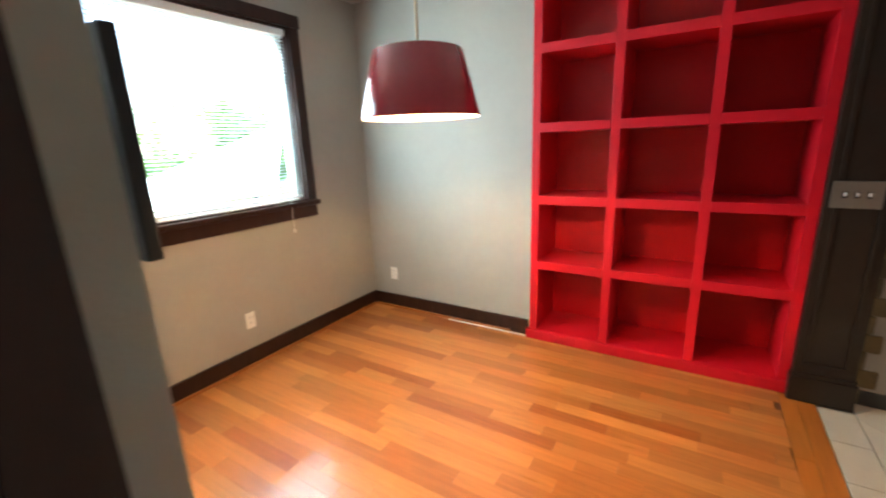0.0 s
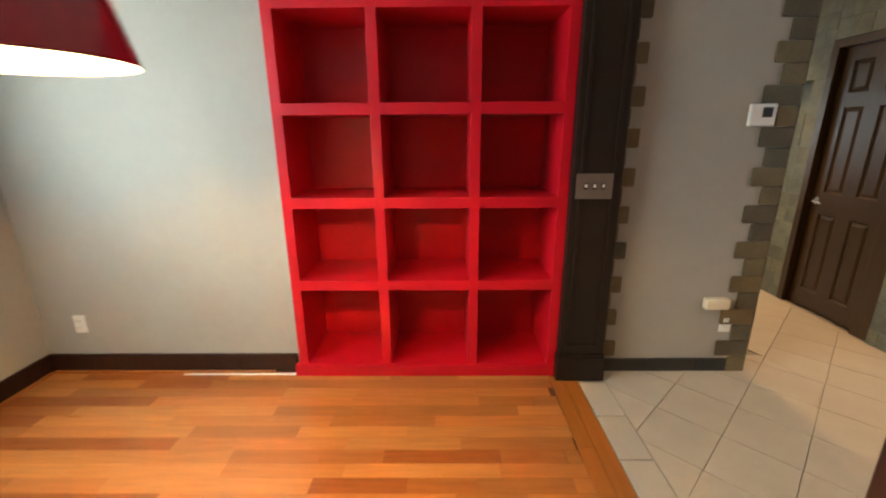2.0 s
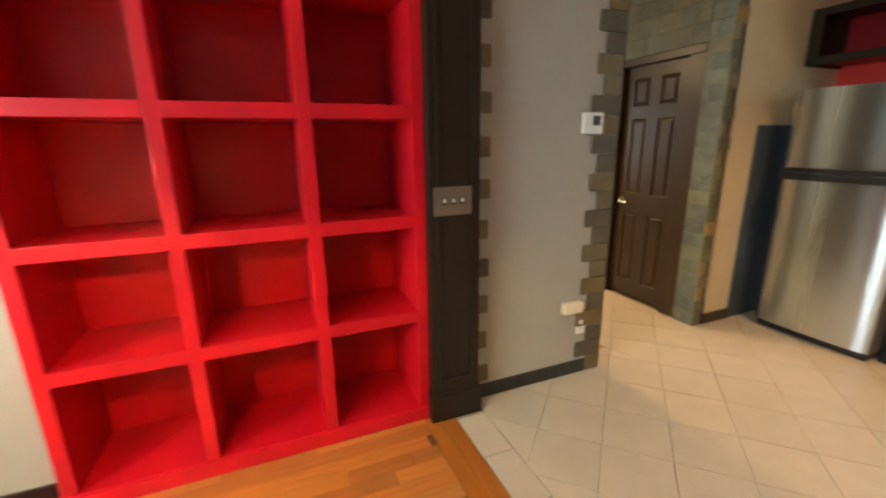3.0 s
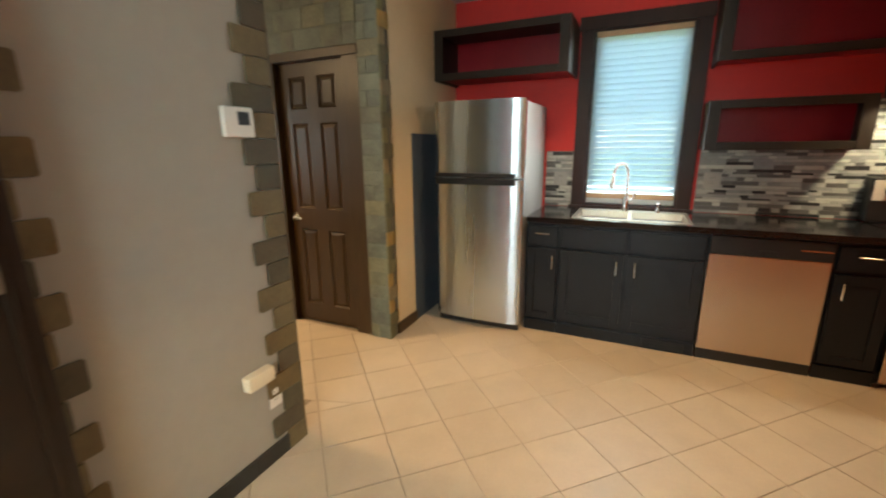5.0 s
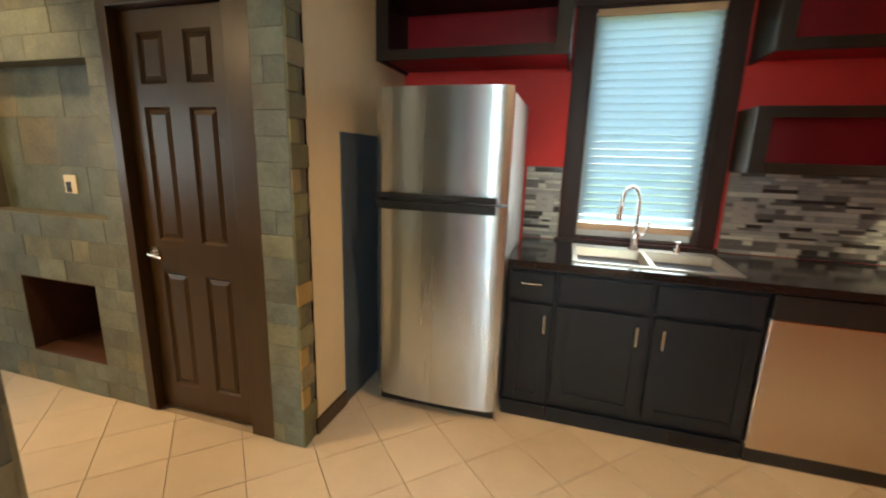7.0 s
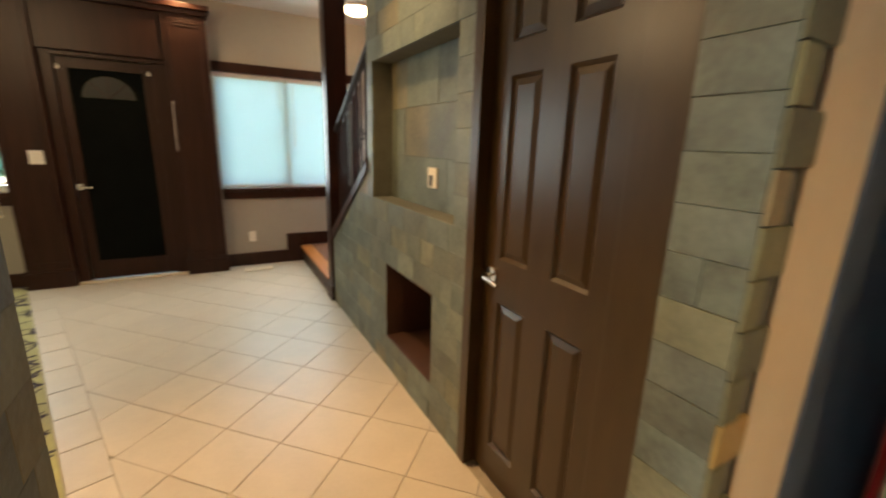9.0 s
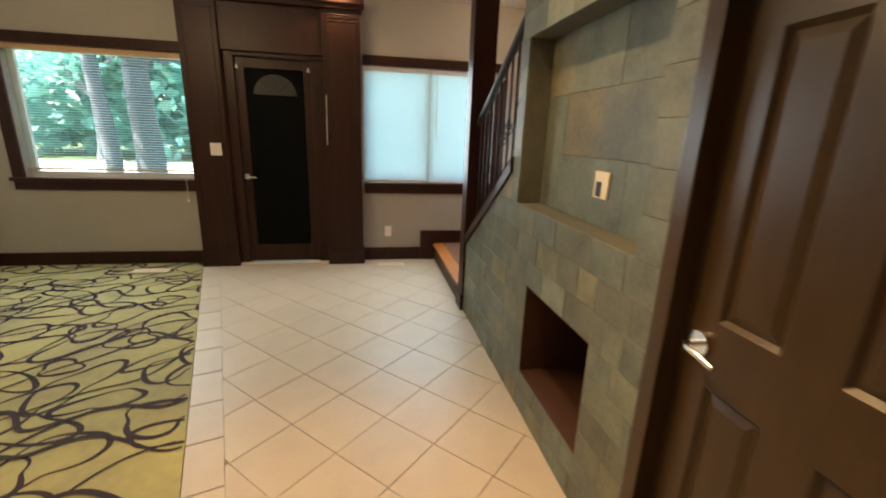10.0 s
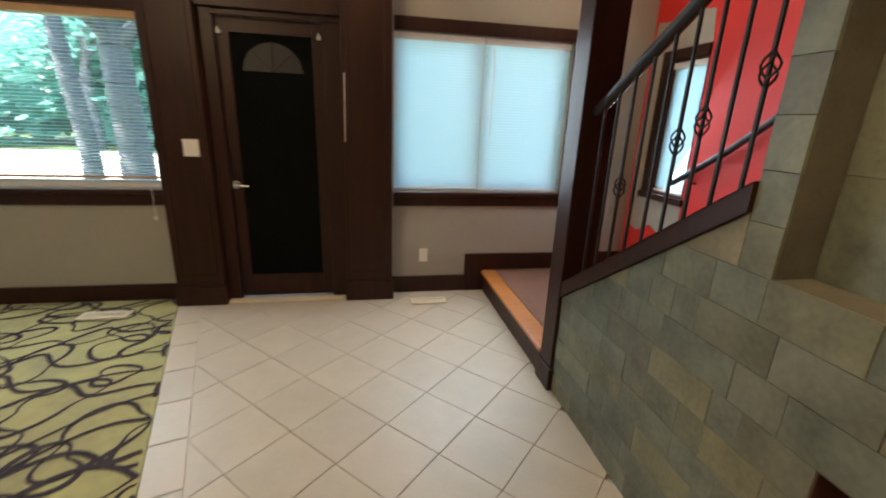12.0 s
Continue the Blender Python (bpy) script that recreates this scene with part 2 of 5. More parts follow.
def tube(bm, pts, r, sides=10):
    """A bent pipe through points."""
    pts = [Vector(p) for p in pts]
    rings = []
    for i, p in enumerate(pts):
        d = (pts[min(i + 1, len(pts) - 1)] - pts[max(i - 1, 0)]).normalized()
        u = d.cross(Vector((0.31, 0.87, 0.21))).normalized()
        w = d.cross(u)
        rings.append([bm.verts.new(p + r * (math.cos(2 * math.pi * k / sides) * u + math.sin(2 * math.pi * k / sides) * w)) for k in range(sides)])
    for a, b in zip(rings, rings[1:]):
        for k in range(sides):
            bm.faces.new((a[k], a[(k + 1) % sides], b[(k + 1) % sides], b[k]))
    bm.faces.new(rings[0][::-1])
    bm.faces.new(rings[-1])
    return bm


def finish(bm, name, material, smooth=False):
    bmesh.ops.recalc_face_normals(bm, faces=bm.faces)
    me = bpy.data.meshes.new(name)
    bm.to_mesh(me)
    bm.free()
    me.materials.append(material)
    if smooth:
        for p in me.polygons:
            p.use_smooth = True
        me.set_sharp_from_angle(angle=radians(40))
    return me


def solid(name, bm, material, label="", category="", group="", kind="", smooth=False):
    """A top-level thing that is one mesh."""
    return tagged(new(name, finish(bm, name, material, smooth)), label, category, group, kind)


def thing(name, label, category, group="", at=(0, 0, 0), kind=""):
    ob = new(name)
    ob.location = at
    ob.empty_display_size = 0.05
    return tagged(ob, label, category, group, kind)


def part(name, bm, material, parent, label="", smooth=False):
    """A mesh under a thing or a part, given in world coordinates."""
    ob = new(name, finish(bm, name, material, smooth))
    ob.parent = parent
    base = Vector((0, 0, 0))
    p = parent
    while p:
        base += p.location
        p = p.parent
    ob.data.transform(Matrix.Translation(-base))
    return tagged(ob, label)


def piece(name, me, parent, at, turn=0.0):
    """One of many alike pieces on a shared mesh."""
    ob = new(name, me)
    ob.parent = parent
    ob.location = at
    ob.rotation_euler[2] = turn
    return ob


def clip(poly, a, b, c):
    """Keeps the part of a flat polygon where a*x + b*y <= c."""
    out = []
    for i, p in enumerate(poly):
        q = poly[(i + 1) % len(poly)]
        dp, dq = a * p[0] + b * p[1] - c, a * q[0] + b * q[1] - c
        if dp <= 0:
            out.append(p)
        if dp * dq < 0:
            s = dp / (dp - dq)
            out.append((p[0] + s * (q[0] - p[0]), p[1] + s * (q[1] - p[1])))
    return out


def area_of(poly):
    return abs(sum(p[0] * q[1] - q[0] * p[1] for p, q in zip(poly, poly[1:] + poly[:1]))) / 2


def slab(bm, poly, place, t0, t1, edge=0.0):
    """A plate: the flat polygon, lifted from t0 to t1 and mapped into the world by place(u, v, t), its face drawn in by edge."""
    cu, cv = sum(p[0] for p in poly) / len(poly), sum(p[1] for p in poly) / len(poly)
    lo = [bm.verts.new(place(u, v, t0)) for u, v in poly]
    mid = [bm.verts.new(place(u, v, t1 - edge)) for u, v in poly]

    def inn(u, v):
        d = math.hypot(u - cu, v - cv) or 1
        return place(u - edge * 1.3 * (u - cu) / d, v - edge * 1.3 * (v - cv) / d, t1)
    hi = [bm.verts.new(inn(u, v)) for u, v in poly]
    k = len(poly)
    for a, b in ((lo, mid), (mid, hi)):
        for i in range(k):
            bm.faces.new((a[i], a[(i + 1) % k], b[(i + 1) % k], b[i]))
    bm.faces.new(hi)
    return bm


CEIL = 2.65
XE = 5.27        # inner face of the east wall
XS = 4.0         # face of the stone wall
YB = 3.753       # back wall of the dining room
YF = 8.54        # inner face of the front wall


def wall_y(name, y0, y1, x0, x1, z0, z1, material, holes=(), kind_label=""):
    """A wall along x, between y0 and y1, with openings (x0, x1, z0, z1) through it."""
    bm = bmesh.new()
    xs = x0
    for a, b, c, d in sorted(holes):
        if a > xs:
            box(bm, (xs, y0, z0), (a, y1, z1))
        if c > z0:
            box(bm, (a, y0, z0), (b, y1, c))
        if d < z1:
            box(bm, (a, y0, d), (b, y1, z1))
        xs = b
    if xs < x1:
        box(bm, (xs, y0, z0), (x1, y1, z1))
    return solid(name, bm, material, kind_label, "wall", "", "structure")


def wall_x(name, x0, x1, y0, y1, z0, z1, material, holes=(), kind_label=""):
    bm = bmesh.new()
    ys = y0
    for a, b, c, d in sorted(holes):
        if a > ys:
            box(bm, (x0, ys, z0), (x1, a, z1))
        if c > z0:
            box(bm, (x0, a, z0), (x1, b, c))
        if d < z1:
            box(bm, (x0, a, d), (x1, b, z1))
        ys = b
    if ys < y1:
        box(bm, (x0, ys, z0), (x1, y1, z1))
    return solid(name, bm, material, kind_label, "wall", "", "structure")


# ---- walls, ceiling, floors ----
DW = (1.50, 3.04, 1.10, 2.34)      # dining window: y0, y1, z0, z1
W1 = (0.12, 1.58, 0.86, 2.02)      # front window beside the carpet: x0, x1, z0, z1
W3 = (3.21, 4.60, 0.86, 2.02)      # front window beside the stairs
KW = (2.04, 2.74, 0.93, 2.30)      # kitchen window: y0, y1, z0, z1
SW = (7.90, 8.29, 0.92, 1.90)      # stair window: y0, y1, z0, z1
wall_x("wall_dining_west", -1.62, -1.48, 0.90, 3.87, 0, CEIL, M_GREY, [DW], "grey-beige painted dining room wall with a window")
wall_y("wall_dining_back", YB, YB + 0.12, -1.48, 0.12, 0, CEIL, M_GREY, (), "grey-beige painted wall behind the dining area")
wall_y("wall_bookcase_back", 4.13, 4.25, -0.35, 2.878, 0, CEIL, M_GREY, (), "grey wall behind the built-in bookcase")
wall_y("wall_passage", YB, 4.13, 1.70, 2.878, 0, CEIL, M_GREY, (), "grey-beige thick wall between dining room and hall")
wall_y("wall_dining_south", 0.90, 1.02, -1.62, 0.65, 0, CEIL, M_GREY, (), "grey-beige painted wall beside the dining room doorway")
wall_x("wall_dining_east", 1.65, 1.80, -1.0, 1.72, 0, CEIL, M_GREY, (), "grey-beige wall stub between dining room and kitchen")
# unseen skin, added in terracotta so the steel appliances mirror orange
wall_x("wall_kitchen_west", 1.80, 1.812, -1.0, 1.715, 0, CEIL, M_TERRA, (), "unseen terracotta face added on the wall stub for reflections")
wall_y("wall_south_west", -1.12, -1.0, -1.62, 1.72, 0, CEIL, M_TAN, (), "tan painted wall at the back of the house")
# unseen closing wall, terracotta for the same orange reflection
wall_y("wall_south", -1.12, -1.0, 1.72, 5.42, 0, CEIL, M_TERRA, (), "unseen closing wall in terracotta for reflections")
wall_x("wall_entry_west", -1.62, -1.48, -1.0, 0.90, 0, CEIL, M_TAN, (), "tan painted side wall")
wall_x("wall_hall_west", -0.47, -0.35, 4.25, 8.54, 0, CEIL, M_GREY, (), "grey-beige side wall of the front room")
wall_y("wall_front", YF, YF + 0.16, -0.47, 5.42, 0, CEIL, M_GREY, [W1, (2.02, 2.72, 0, 2.02), W3], "grey-beige painted front wall with two windows and a door")
wall_x("wall_kitchen_east", XE, XE + 0.15, -1.0, 4.05, 0, CEIL, M_REDWALL, [KW], "red painted kitchen wall with a window")
wall_x("wall_stair_east", XE, XE + 0.15, 4.05, YF, 0, CEIL, M_REDWALL, [SW], "red painted stair wall with patches of grey")
wall_y("wall_fridge_side", 3.93, 4.05, XS + 0.10, XE, 0, CEIL, M_TAN, (), "tan painted wall beside the refrigerator")
solid("ceiling", boxes(((-1.62, -1.12, CEIL), (5.42, 8.70, CEIL + 0.12))), M_CEIL, "white painted ceiling", "ceiling", "", "structure")

# stone wall core: closet door opening, niche, low opening, slope beside the stairs
core = bmesh.new()
for a, b in [((XS, 3.93, 0), (XS + 0.12, 4.12, CEIL)), ((XS, 4.12, 2.06), (XS + 0.12, 4.88, CEIL)), ((XS, 4.88, 0), (XS + 0.12, 5.04, CEIL)),
             ((XS, 5.04, 1.83), (XS + 0.12, 6.03, CEIL)), ((XS, 5.04, 0.68), (XS + 0.12, 6.03, 1.05)), ((XS, 5.04, 0), (XS + 0.12, 5.21, 0.68)),
             ((XS, 5.21, 0), (XS + 0.12, 5.81, 0.21)), ((XS, 5.81, 0), (XS + 0.12, 6.03, 0.68)), ((XS, 6.03, 0), (XS + 0.12, 6.13, CEIL))]:
    box(core, a, b)
slab(core, [(6.13, 0), (7.08, 0), (7.08, 0.55), (6.13, 1.20)], lambda u, v, t: (XS + t, u, v), 0.12, 0.0)
stone_wall = solid("wall_stone", core, M_MORTAR, "green-grey slate clad wall with a niche", "wall", "", "structure")
# niche back and low opening's lining
solid("wall_niche_back", boxes(((XS + 0.12, 4.98, 0.98), (XS + 0.16, 6.09, 1.90))), M_MORTAR, "slate clad back of the wall niche", "wall", "", "structure")
M_HOLE = mat("dark_red_brown_board", (0.060, 0.022, 0.010), 0.6, vary=0.3)
solid("trim_opening_boards", boxes(((XS - 0.008, 5.21, 0.214), (XS + 0.12, 5.214, 0.676)), ((XS - 0.008, 5.806, 0.214), (XS + 0.12, 5.81, 0.676)), ((XS - 0.008, 5.21, 0.21), (XS + 0.12, 5.81, 0.214)), ((XS - 0.008, 5.21, 0.676), (XS + 0.12, 5.81, 0.68))), M_HOLE, "dark brown boards round a low wall opening", "trim", "", "structure")
solid("wall_opening_lining", boxes(((XS + 0.121, 5.15, 0.15), (XS + 0.70, 5.21, 0.74)), ((XS + 0.121, 5.81, 0.15), (XS + 0.70, 5.87, 0.74)), ((XS + 0.121, 5.21, 0.15), (XS + 0.70, 5.81, 0.20)),
                                   ((XS + 0.121, 5.21, 0.68), (XS + 0.70, 5.81, 0.74)), ((XS + 0.70, 5.15, 0.15), (XS + 0.75, 5.87, 0.74))), M_HOLE, "dark brown boards lining a low wall opening", "wall", "", "structure")
solid("wall_closet_back", boxes(((4.60, 4.05, 0), (4.66, 4.98, CEIL)), ((4.12, 4.92, 0), (4.60, 4.97, 0.97))), M_TAN, "plain closet wall", "wall", "", "structure")


# ---- dining room ----
def bookcase():
    t = thing("bookcase", "glossy red built-in bookcase with empty square compartments", "bookcase", at=(0.9, 3.9, 0))
    xs = [0.12, 0.635, 1.16, 1.645]
    w, y0, y1 = 0.055, 3.70, 4.12
    shelf_z = [0.02, 0.565, 1.05, 1.545, 2.045, 2.50]
    for i, x in enumerate(xs):
        part("upright", boxes(((x, y0 + 0.002, 0.075), (x + w, y1, CEIL - 0.02)), bevel=0.002), M_RED, t)
    for i, z in enumerate(shelf_z):
        for a, b in zip(xs, xs[1:]):
            part("shelf", boxes(((a + w, y0, z if i else 0.03), (b, y1, z + 0.06)), bevel=0.002), M_RED, t)
    part("plinth", boxes(((0.095, y0 - 0.012, 0.0), (1.70, y0 + 0.03, 0.074)), bevel=0.005), M_RED, t)
    part("back_panel", boxes(((0.12, y1, 0.0), (1.70, y1 + 0.008, CEIL - 0.02))), M_RED, t)
    return t


bookcase()


def pilaster(name, x0, x1, y_wall, depth, top, label, flutes=True, mat_=None):
    """Upright wooden casing with a plinth block, a framed panel and, where it ends under the ceiling, a crown."""
    m = mat_ or M_TRIM
    t = thing(name, label, "pilaster", at=((x0 + x1) / 2, y_wall, 0), kind="structure")
    y0 = y_wall - depth
    part("shaft", boxes(((x0, y0, 0.17), (x1, y_wall, top)), bevel=0.004), m, t)
    part("plinth_block", boxes(((x0 - 0.012, y0 - 0.018, 0.0), (x1 + 0.012, y_wall, 0.15)), ((x0 - 0.006, y0 - 0.009, 0.15), (x1 + 0.006, y_wall, 0.172)), bevel=0.004), m, t)
    if flutes:
        for a, b in ((x0 + 0.035, x0 + 0.055), (x1 - 0.055, x1 - 0.035)):
            part("bead", boxes(((a, y0 - 0.008, 0.24), (b, y0 + 0.002, top - 0.06)), bevel=0.003), m, t)
        for z in (0.22, top - 0.08):
            part("bead", boxes(((x0 + 0.035, y0 - 0.008, z), (x1 - 0.035, y0 + 0.002, z + 0.02)), bevel=0.003), m, t)
    return t


pilaster("pilaster_passage", 1.702, 1.965, YB, 0.10, CEIL, "dark brown stained wooden casing beside the bookcase", mat_=M_TRIM2)


def baseboard(name, specs, label="dark brown stained baseboard"):
    bm = bmesh.new()
    for a, b in specs:
        box(bm, a, b, 0.003)
    return solid(name, bm, M_TRIM, label, "baseboard", "", "structure")


baseboard("baseboard_dining", [((-1.462, YB - 0.018, 0), (0.094, YB, 0.125)), ((-1.48, 1.02, 0), (-1.462, YB, 0.125)), ((-1.46, 1.02, 0), (0.64, 1.038, 0.125))])
M_SHOE = mat("orange_oak_shoe_moulding", (0.36, 0.11, 0.02), 0.35, vary=0.15)
solid("trim_floor_gap", boxes(((-0.62, YB - 0.050, 0), (0.085, YB - 0.0365, 0.004))), M_WHITE, "pale gap strip at the floor edge below the baseboard", "trim", "", "structure")
solid("trim_shoe_moulding", boxes(((-1.462, 1.02, 0), (-1.445, YB - 0.036, 0.018)), ((-1.445, YB - 0.036, 0), (-0.05, YB - 0.018, 0.018)), bevel=0.005), M_SHOE, "orange oak shoe moulding along the baseboard", "moulding", "", "structure")
M_DKBASE = mat("dark_slate_baseboard_tile", (0.022, 0.024, 0.022), 0.5, vary=0.4, scale=9)
base_tiles = thing("baseboard_passage", "dark slate tile baseboard on the passage wall", "baseboard", at=(2.4, YB, 0), kind="structure")
for i in range(3):
    part("tile", boxes(((1.985 + i * 0.30, YB - 0.012, 0), (1.985 + i * 0.30 + 0.296, YB, 0.085)), bevel=0.002), M_DKBASE, base_tiles)


def casing_x(name, x, y0, y1, z0, z1, w, d, side, label, sill=True, mat_=None, near=True):
    """Window casing on a wall facing along x; side is -1 or 1 for the way it faces."""
    m = mat_ or M_TRIM
    t = thing(name, label, "window", at=(x, (y0 + y1) / 2, z0), kind="structure")
    xo = x + side * d
    if near:
        part("side_casing", boxes(((x, y0 - w, z0), (xo, y0, z1)), bevel=0.004), m, t)
    part("side_casing", boxes(((x, y1, z0), (xo, y1 + w, z1)), bevel=0.004), m, t)
    if not near:
        part("head_casing", boxes(((x, y0, z1), (xo, y1 + w, z1 + w)), bevel=0.004), m, t)
        part("sill", boxes(((x, y0 - 0.02, z0 - 0.05), (xo + side * 0.01, y1 + w + 0.02, z0)), bevel=0.005), m, t)
    else:
        part("head_casing", boxes(((x, y0 - w - 0.01, z1), (xo + side * 0.006, y1 + w + 0.01, z1 + w)), bevel=0.004), m, t)
        part("sill", boxes(((x, y0 - w - 0.02, z0 - 0.035), (xo + side * 0.02, y1 + w + 0.02, z0)), bevel=0.006), m, t)
    if sill:
        part("apron", boxes(((x, y0 - w, z0 - 0.125), (xo - side * 0.004, y1 + w, z0 - 0.035)), bevel=0.004), m, t)
    xj = x - side * 0.12
    for nm, a, b in (("side_jamb", (y0, z0), (y0 + 0.012, z1)), ("side_jamb", (y1 - 0.012, z0), (y1, z1)), ("head_jamb", (y0 + 0.012, z1 - 0.012), (y1 - 0.012, z1)), ("bottom_jamb", (y0 + 0.012, z0), (y1 - 0.012, z0 + 0.012))):
        part(nm, boxes(((xj, a[0], a[1]), (x + side * 0.002, b[0], b[1]))), m, t)
    y0, y1, z0, z1 = y0 + 0.012, y1 - 0.012, z0 + 0.012, z1 - 0.012
    xf = x - side * 0.09
    fr = part("frame", boxes(((xf - 0.02, y0, z0), (xf + 0.02, y0 + 0.045, z1)), ((xf - 0.02, y1 - 0.045, z0), (xf + 0.02, y1, z1)), ((xf - 0.02, y0 + 0.045, z1 - 0.045), (xf + 0.02, y1 - 0.045, z1)), ((xf - 0.02, y0 + 0.045, z0), (xf + 0.02, y1 - 0.045, z0 + 0.045)), bevel=0.003), M_WHITE, t, "white vinyl sash frame")
    g = part("pane", boxes(((xf - 0.003, y0 + 0.045, z0 + 0.045), (xf + 0.003, y1 - 0.045, z1 - 0.045))), M_GLASS, t, "clear glass pane")
    g.visible_shadow = False
    return t


def casing_y(name, y, x0, x1, z0, z1, w, d, label, left=True, right=True, mullion=None):
    """Window casing on the front wall, which faces -y."""
    t = thing(name, label, "window", at=((x0 + x1) / 2, y, z0), kind="structure")
    yo = y - d
    lx, rx = (x0 - w if left else x0), (x1 + w if right else x1)
    if left:
        part("side_casing", boxes(((x0 - w, yo, z0), (x0, y, z1)), bevel=0.004), M_TRIM, t)
    if right:
        part("side_casing", boxes(((x1, yo, z0), (x1 + w, y, z1)), bevel=0.004), M_TRIM, t)
    part("head_casing", boxes(((lx - (0.01 if left else 0), yo - 0.006, z1), (rx, y, z1 + 0.09)), bevel=0.004), M_TRIM, t)
    part("sill", boxes(((lx - (0.02 if left else 0), yo - 0.02, z0 - 0.035), (rx, y, z0)), bevel=0.006), M_TRIM, t)
    part("apron", boxes(((lx, yo + 0.004, z0 - 0.115), (rx, y, z0 - 0.035)), bevel=0.004), M_TRIM, t)
    yf = y + 0.10
    sp = [((x0, yf - 0.02, z0), (x0 + 0.05, yf + 0.02, z1)), ((x1 - 0.05, yf - 0.02, z0), (x1, yf + 0.02, z1)), ((x0 + 0.05, yf - 0.02, z1 - 0.05), (x1 - 0.05, yf + 0.02, z1)), ((x0 + 0.05, yf - 0.02, z0), (x1 - 0.05, yf + 0.02, z0 + 0.05))]
    if mullion:
        sp.append(((mullion - 0.04, yf - 0.025, z0 + 0.05), (mullion + 0.04, yf + 0.025, z1 - 0.05)))
    part("frame", boxes(*sp, bevel=0.003), M_WHITE, t, "white vinyl sash frame")
    g = part("pane", boxes(((x0 + 0.05, yf - 0.003, z0 + 0.05), (x1 - 0.05, yf + 0.003, z1 - 0.05))), M_GLASS, t, "clear glass pane")
    g.visible_shadow = False
    return t


casing_x("window_dining", -1.48, *DW, 0.085, 0.022, 1, "dark brown cased window with a raised white blind")
casing_y("window_front", YF, *W1, 0.10, 0.024, "dark brown cased front window beside the carpet", True, False)
casing_y("window_entry", YF, *W3, 0.10, 0.024, "dark brown cased front window beside the stairs", False, True, mullion=3.90)
casing_x("window_kitchen", XE, *KW, 0.10, 0.022, -1, "dark brown cased kitchen window above the sink", sill=False)
casing_x("window_stair", XE, *SW, 0.07, 0.02, -1, "small dark cased window in the stair wall", sill=False, near=False)


def slat_mesh_x(length, width, tilt):
    """A slightly cupped slat along y, tilted about its length."""
    bm = bmesh.new()
    c, s = math.cos(tilt), math.sin(tilt)
    rows = []
    for k in range(5):
        u = (k / 4 - 0.5) * width
        h = 0.06 * width * (1 - (2 * k / 4 - 1) ** 2)
        for th in (0, 0.0012):
            rows.append((u * c - (h + th) * s, u * s + (h + th) * c))
    loop = [rows[2 * k] for k in range(5)] + [rows[2 * k + 1] for k in reversed(range(5))]
    a = [bm.verts.new((p, -length / 2, q)) for p, q in loop]
    b = [bm.verts.new((p, length / 2, q)) for p, q in loop]
    n = len(loop)
    for i in range(n):
        bm.faces.new((a[i], a[(i + 1) % n], b[(i + 1) % n], b[i]))
    bm.faces.new(a[::-1])
    bm.faces.new(b)
    return bm


def blind(name, x, y, z0, z1, length, width, pitch, tilt, turn, label, slat_mat, rail_mat=None, cords=2, lift=0.0, rail=0.018):
    """Venetian blind hung at (x, y), along y, or along x when turned; its lowest slat lies at z0 + lift."""
    t = thing(name, label, "window blind", at=(x, y, z0))
    t.rotation_euler[2] = turn
    rm = rail_mat or M_BLIND
    me = finish(slat_mesh_x(length, width, tilt), "slat", slat_mat, True)
    n = math.ceil((z1 - 0.05 - z0 - 0.03) / pitch)
    pitch = (z1 - 0.055 - z0 - 0.035) / (n - 1)
    for i in range(n):
        piece("slat", me, t, (0, 0, 0.035 + i * pitch))

    def loc(nm, bm, m, label2=""):
        ob = new(nm, finish(bm, nm, m))
        ob.parent = t
        return tagged(ob, label2)
    loc("head_rail", boxes(((-0.022, -length / 2, z1 - z0 - 0.045), (0.022, length / 2, z1 - z0)), bevel=0.003), rm)
    loc("bottom_rail", boxes(((-0.014, -length / 2, 0.0), (0.014, length / 2, rail)), bevel=0.004), rm)
    for k in range(cords):
        yy = length * (-0.36 + 0.72 * k / max(1, cords - 1))
        loc("ladder_cord", rod(bmesh.new(), (0.012, yy, 0.01), (0.012, yy, z1 - z0 - 0.04), 0.0012, 6), M_BLIND)
    return t


blind_d = blind("window_blind", -1.512, 2.27, 1.13, 2.325, 1.50, 0.022, 0.0225, radians(3), 0, "white open slatted blind in the dining window", M_SLAT)
blind_f = blind("window_blind", 0.85, YF + 0.035, 0.93, 2.015, 1.44, 0.022, 0.0225, radians(8), radians(90), "white open slatted blind in the front window", M_SLAT, M_WOODLT)
blind_e = blind("window_blind", 3.55, YF + 0.035, 0.875, 2.015, 0.68, 0.026, 0.021, radians(68), radians(90), "closed white slatted blind in the entry window", M_SLAT)
blind_g = blind("window_blind", 4.245, YF + 0.035, 0.865, 2.015, 0.69, 0.026, 0.021, radians(62), radians(90), "closed white slatted blind beside the stairs", M_SLAT)
blind("window_blind", XE + 0.03, 2.39, 0.99, 2.295, 0.665, 0.052, 0.045, radians(-54), 0, "closed white slatted blind over the kitchen sink", M_SLAT, M_WOODLT, rail=0.042)
blind("window_blind", XE + 0.045, 8.095, 0.935, 1.885, 0.36, 0.026, 0.021, radians(-62), 0, "closed white slatted blind in the small stair window", M_SLAT)


def hang(name, bm, material, blind_ob):
    """A cord or wand, given in world coordinates, that hangs on a blind."""
    ob = new(name, finish(bm, name, material))
    ob.parent = blind_ob
    ob.matrix_parent_inverse = blind_ob.matrix_basis.inverted()
    return ob


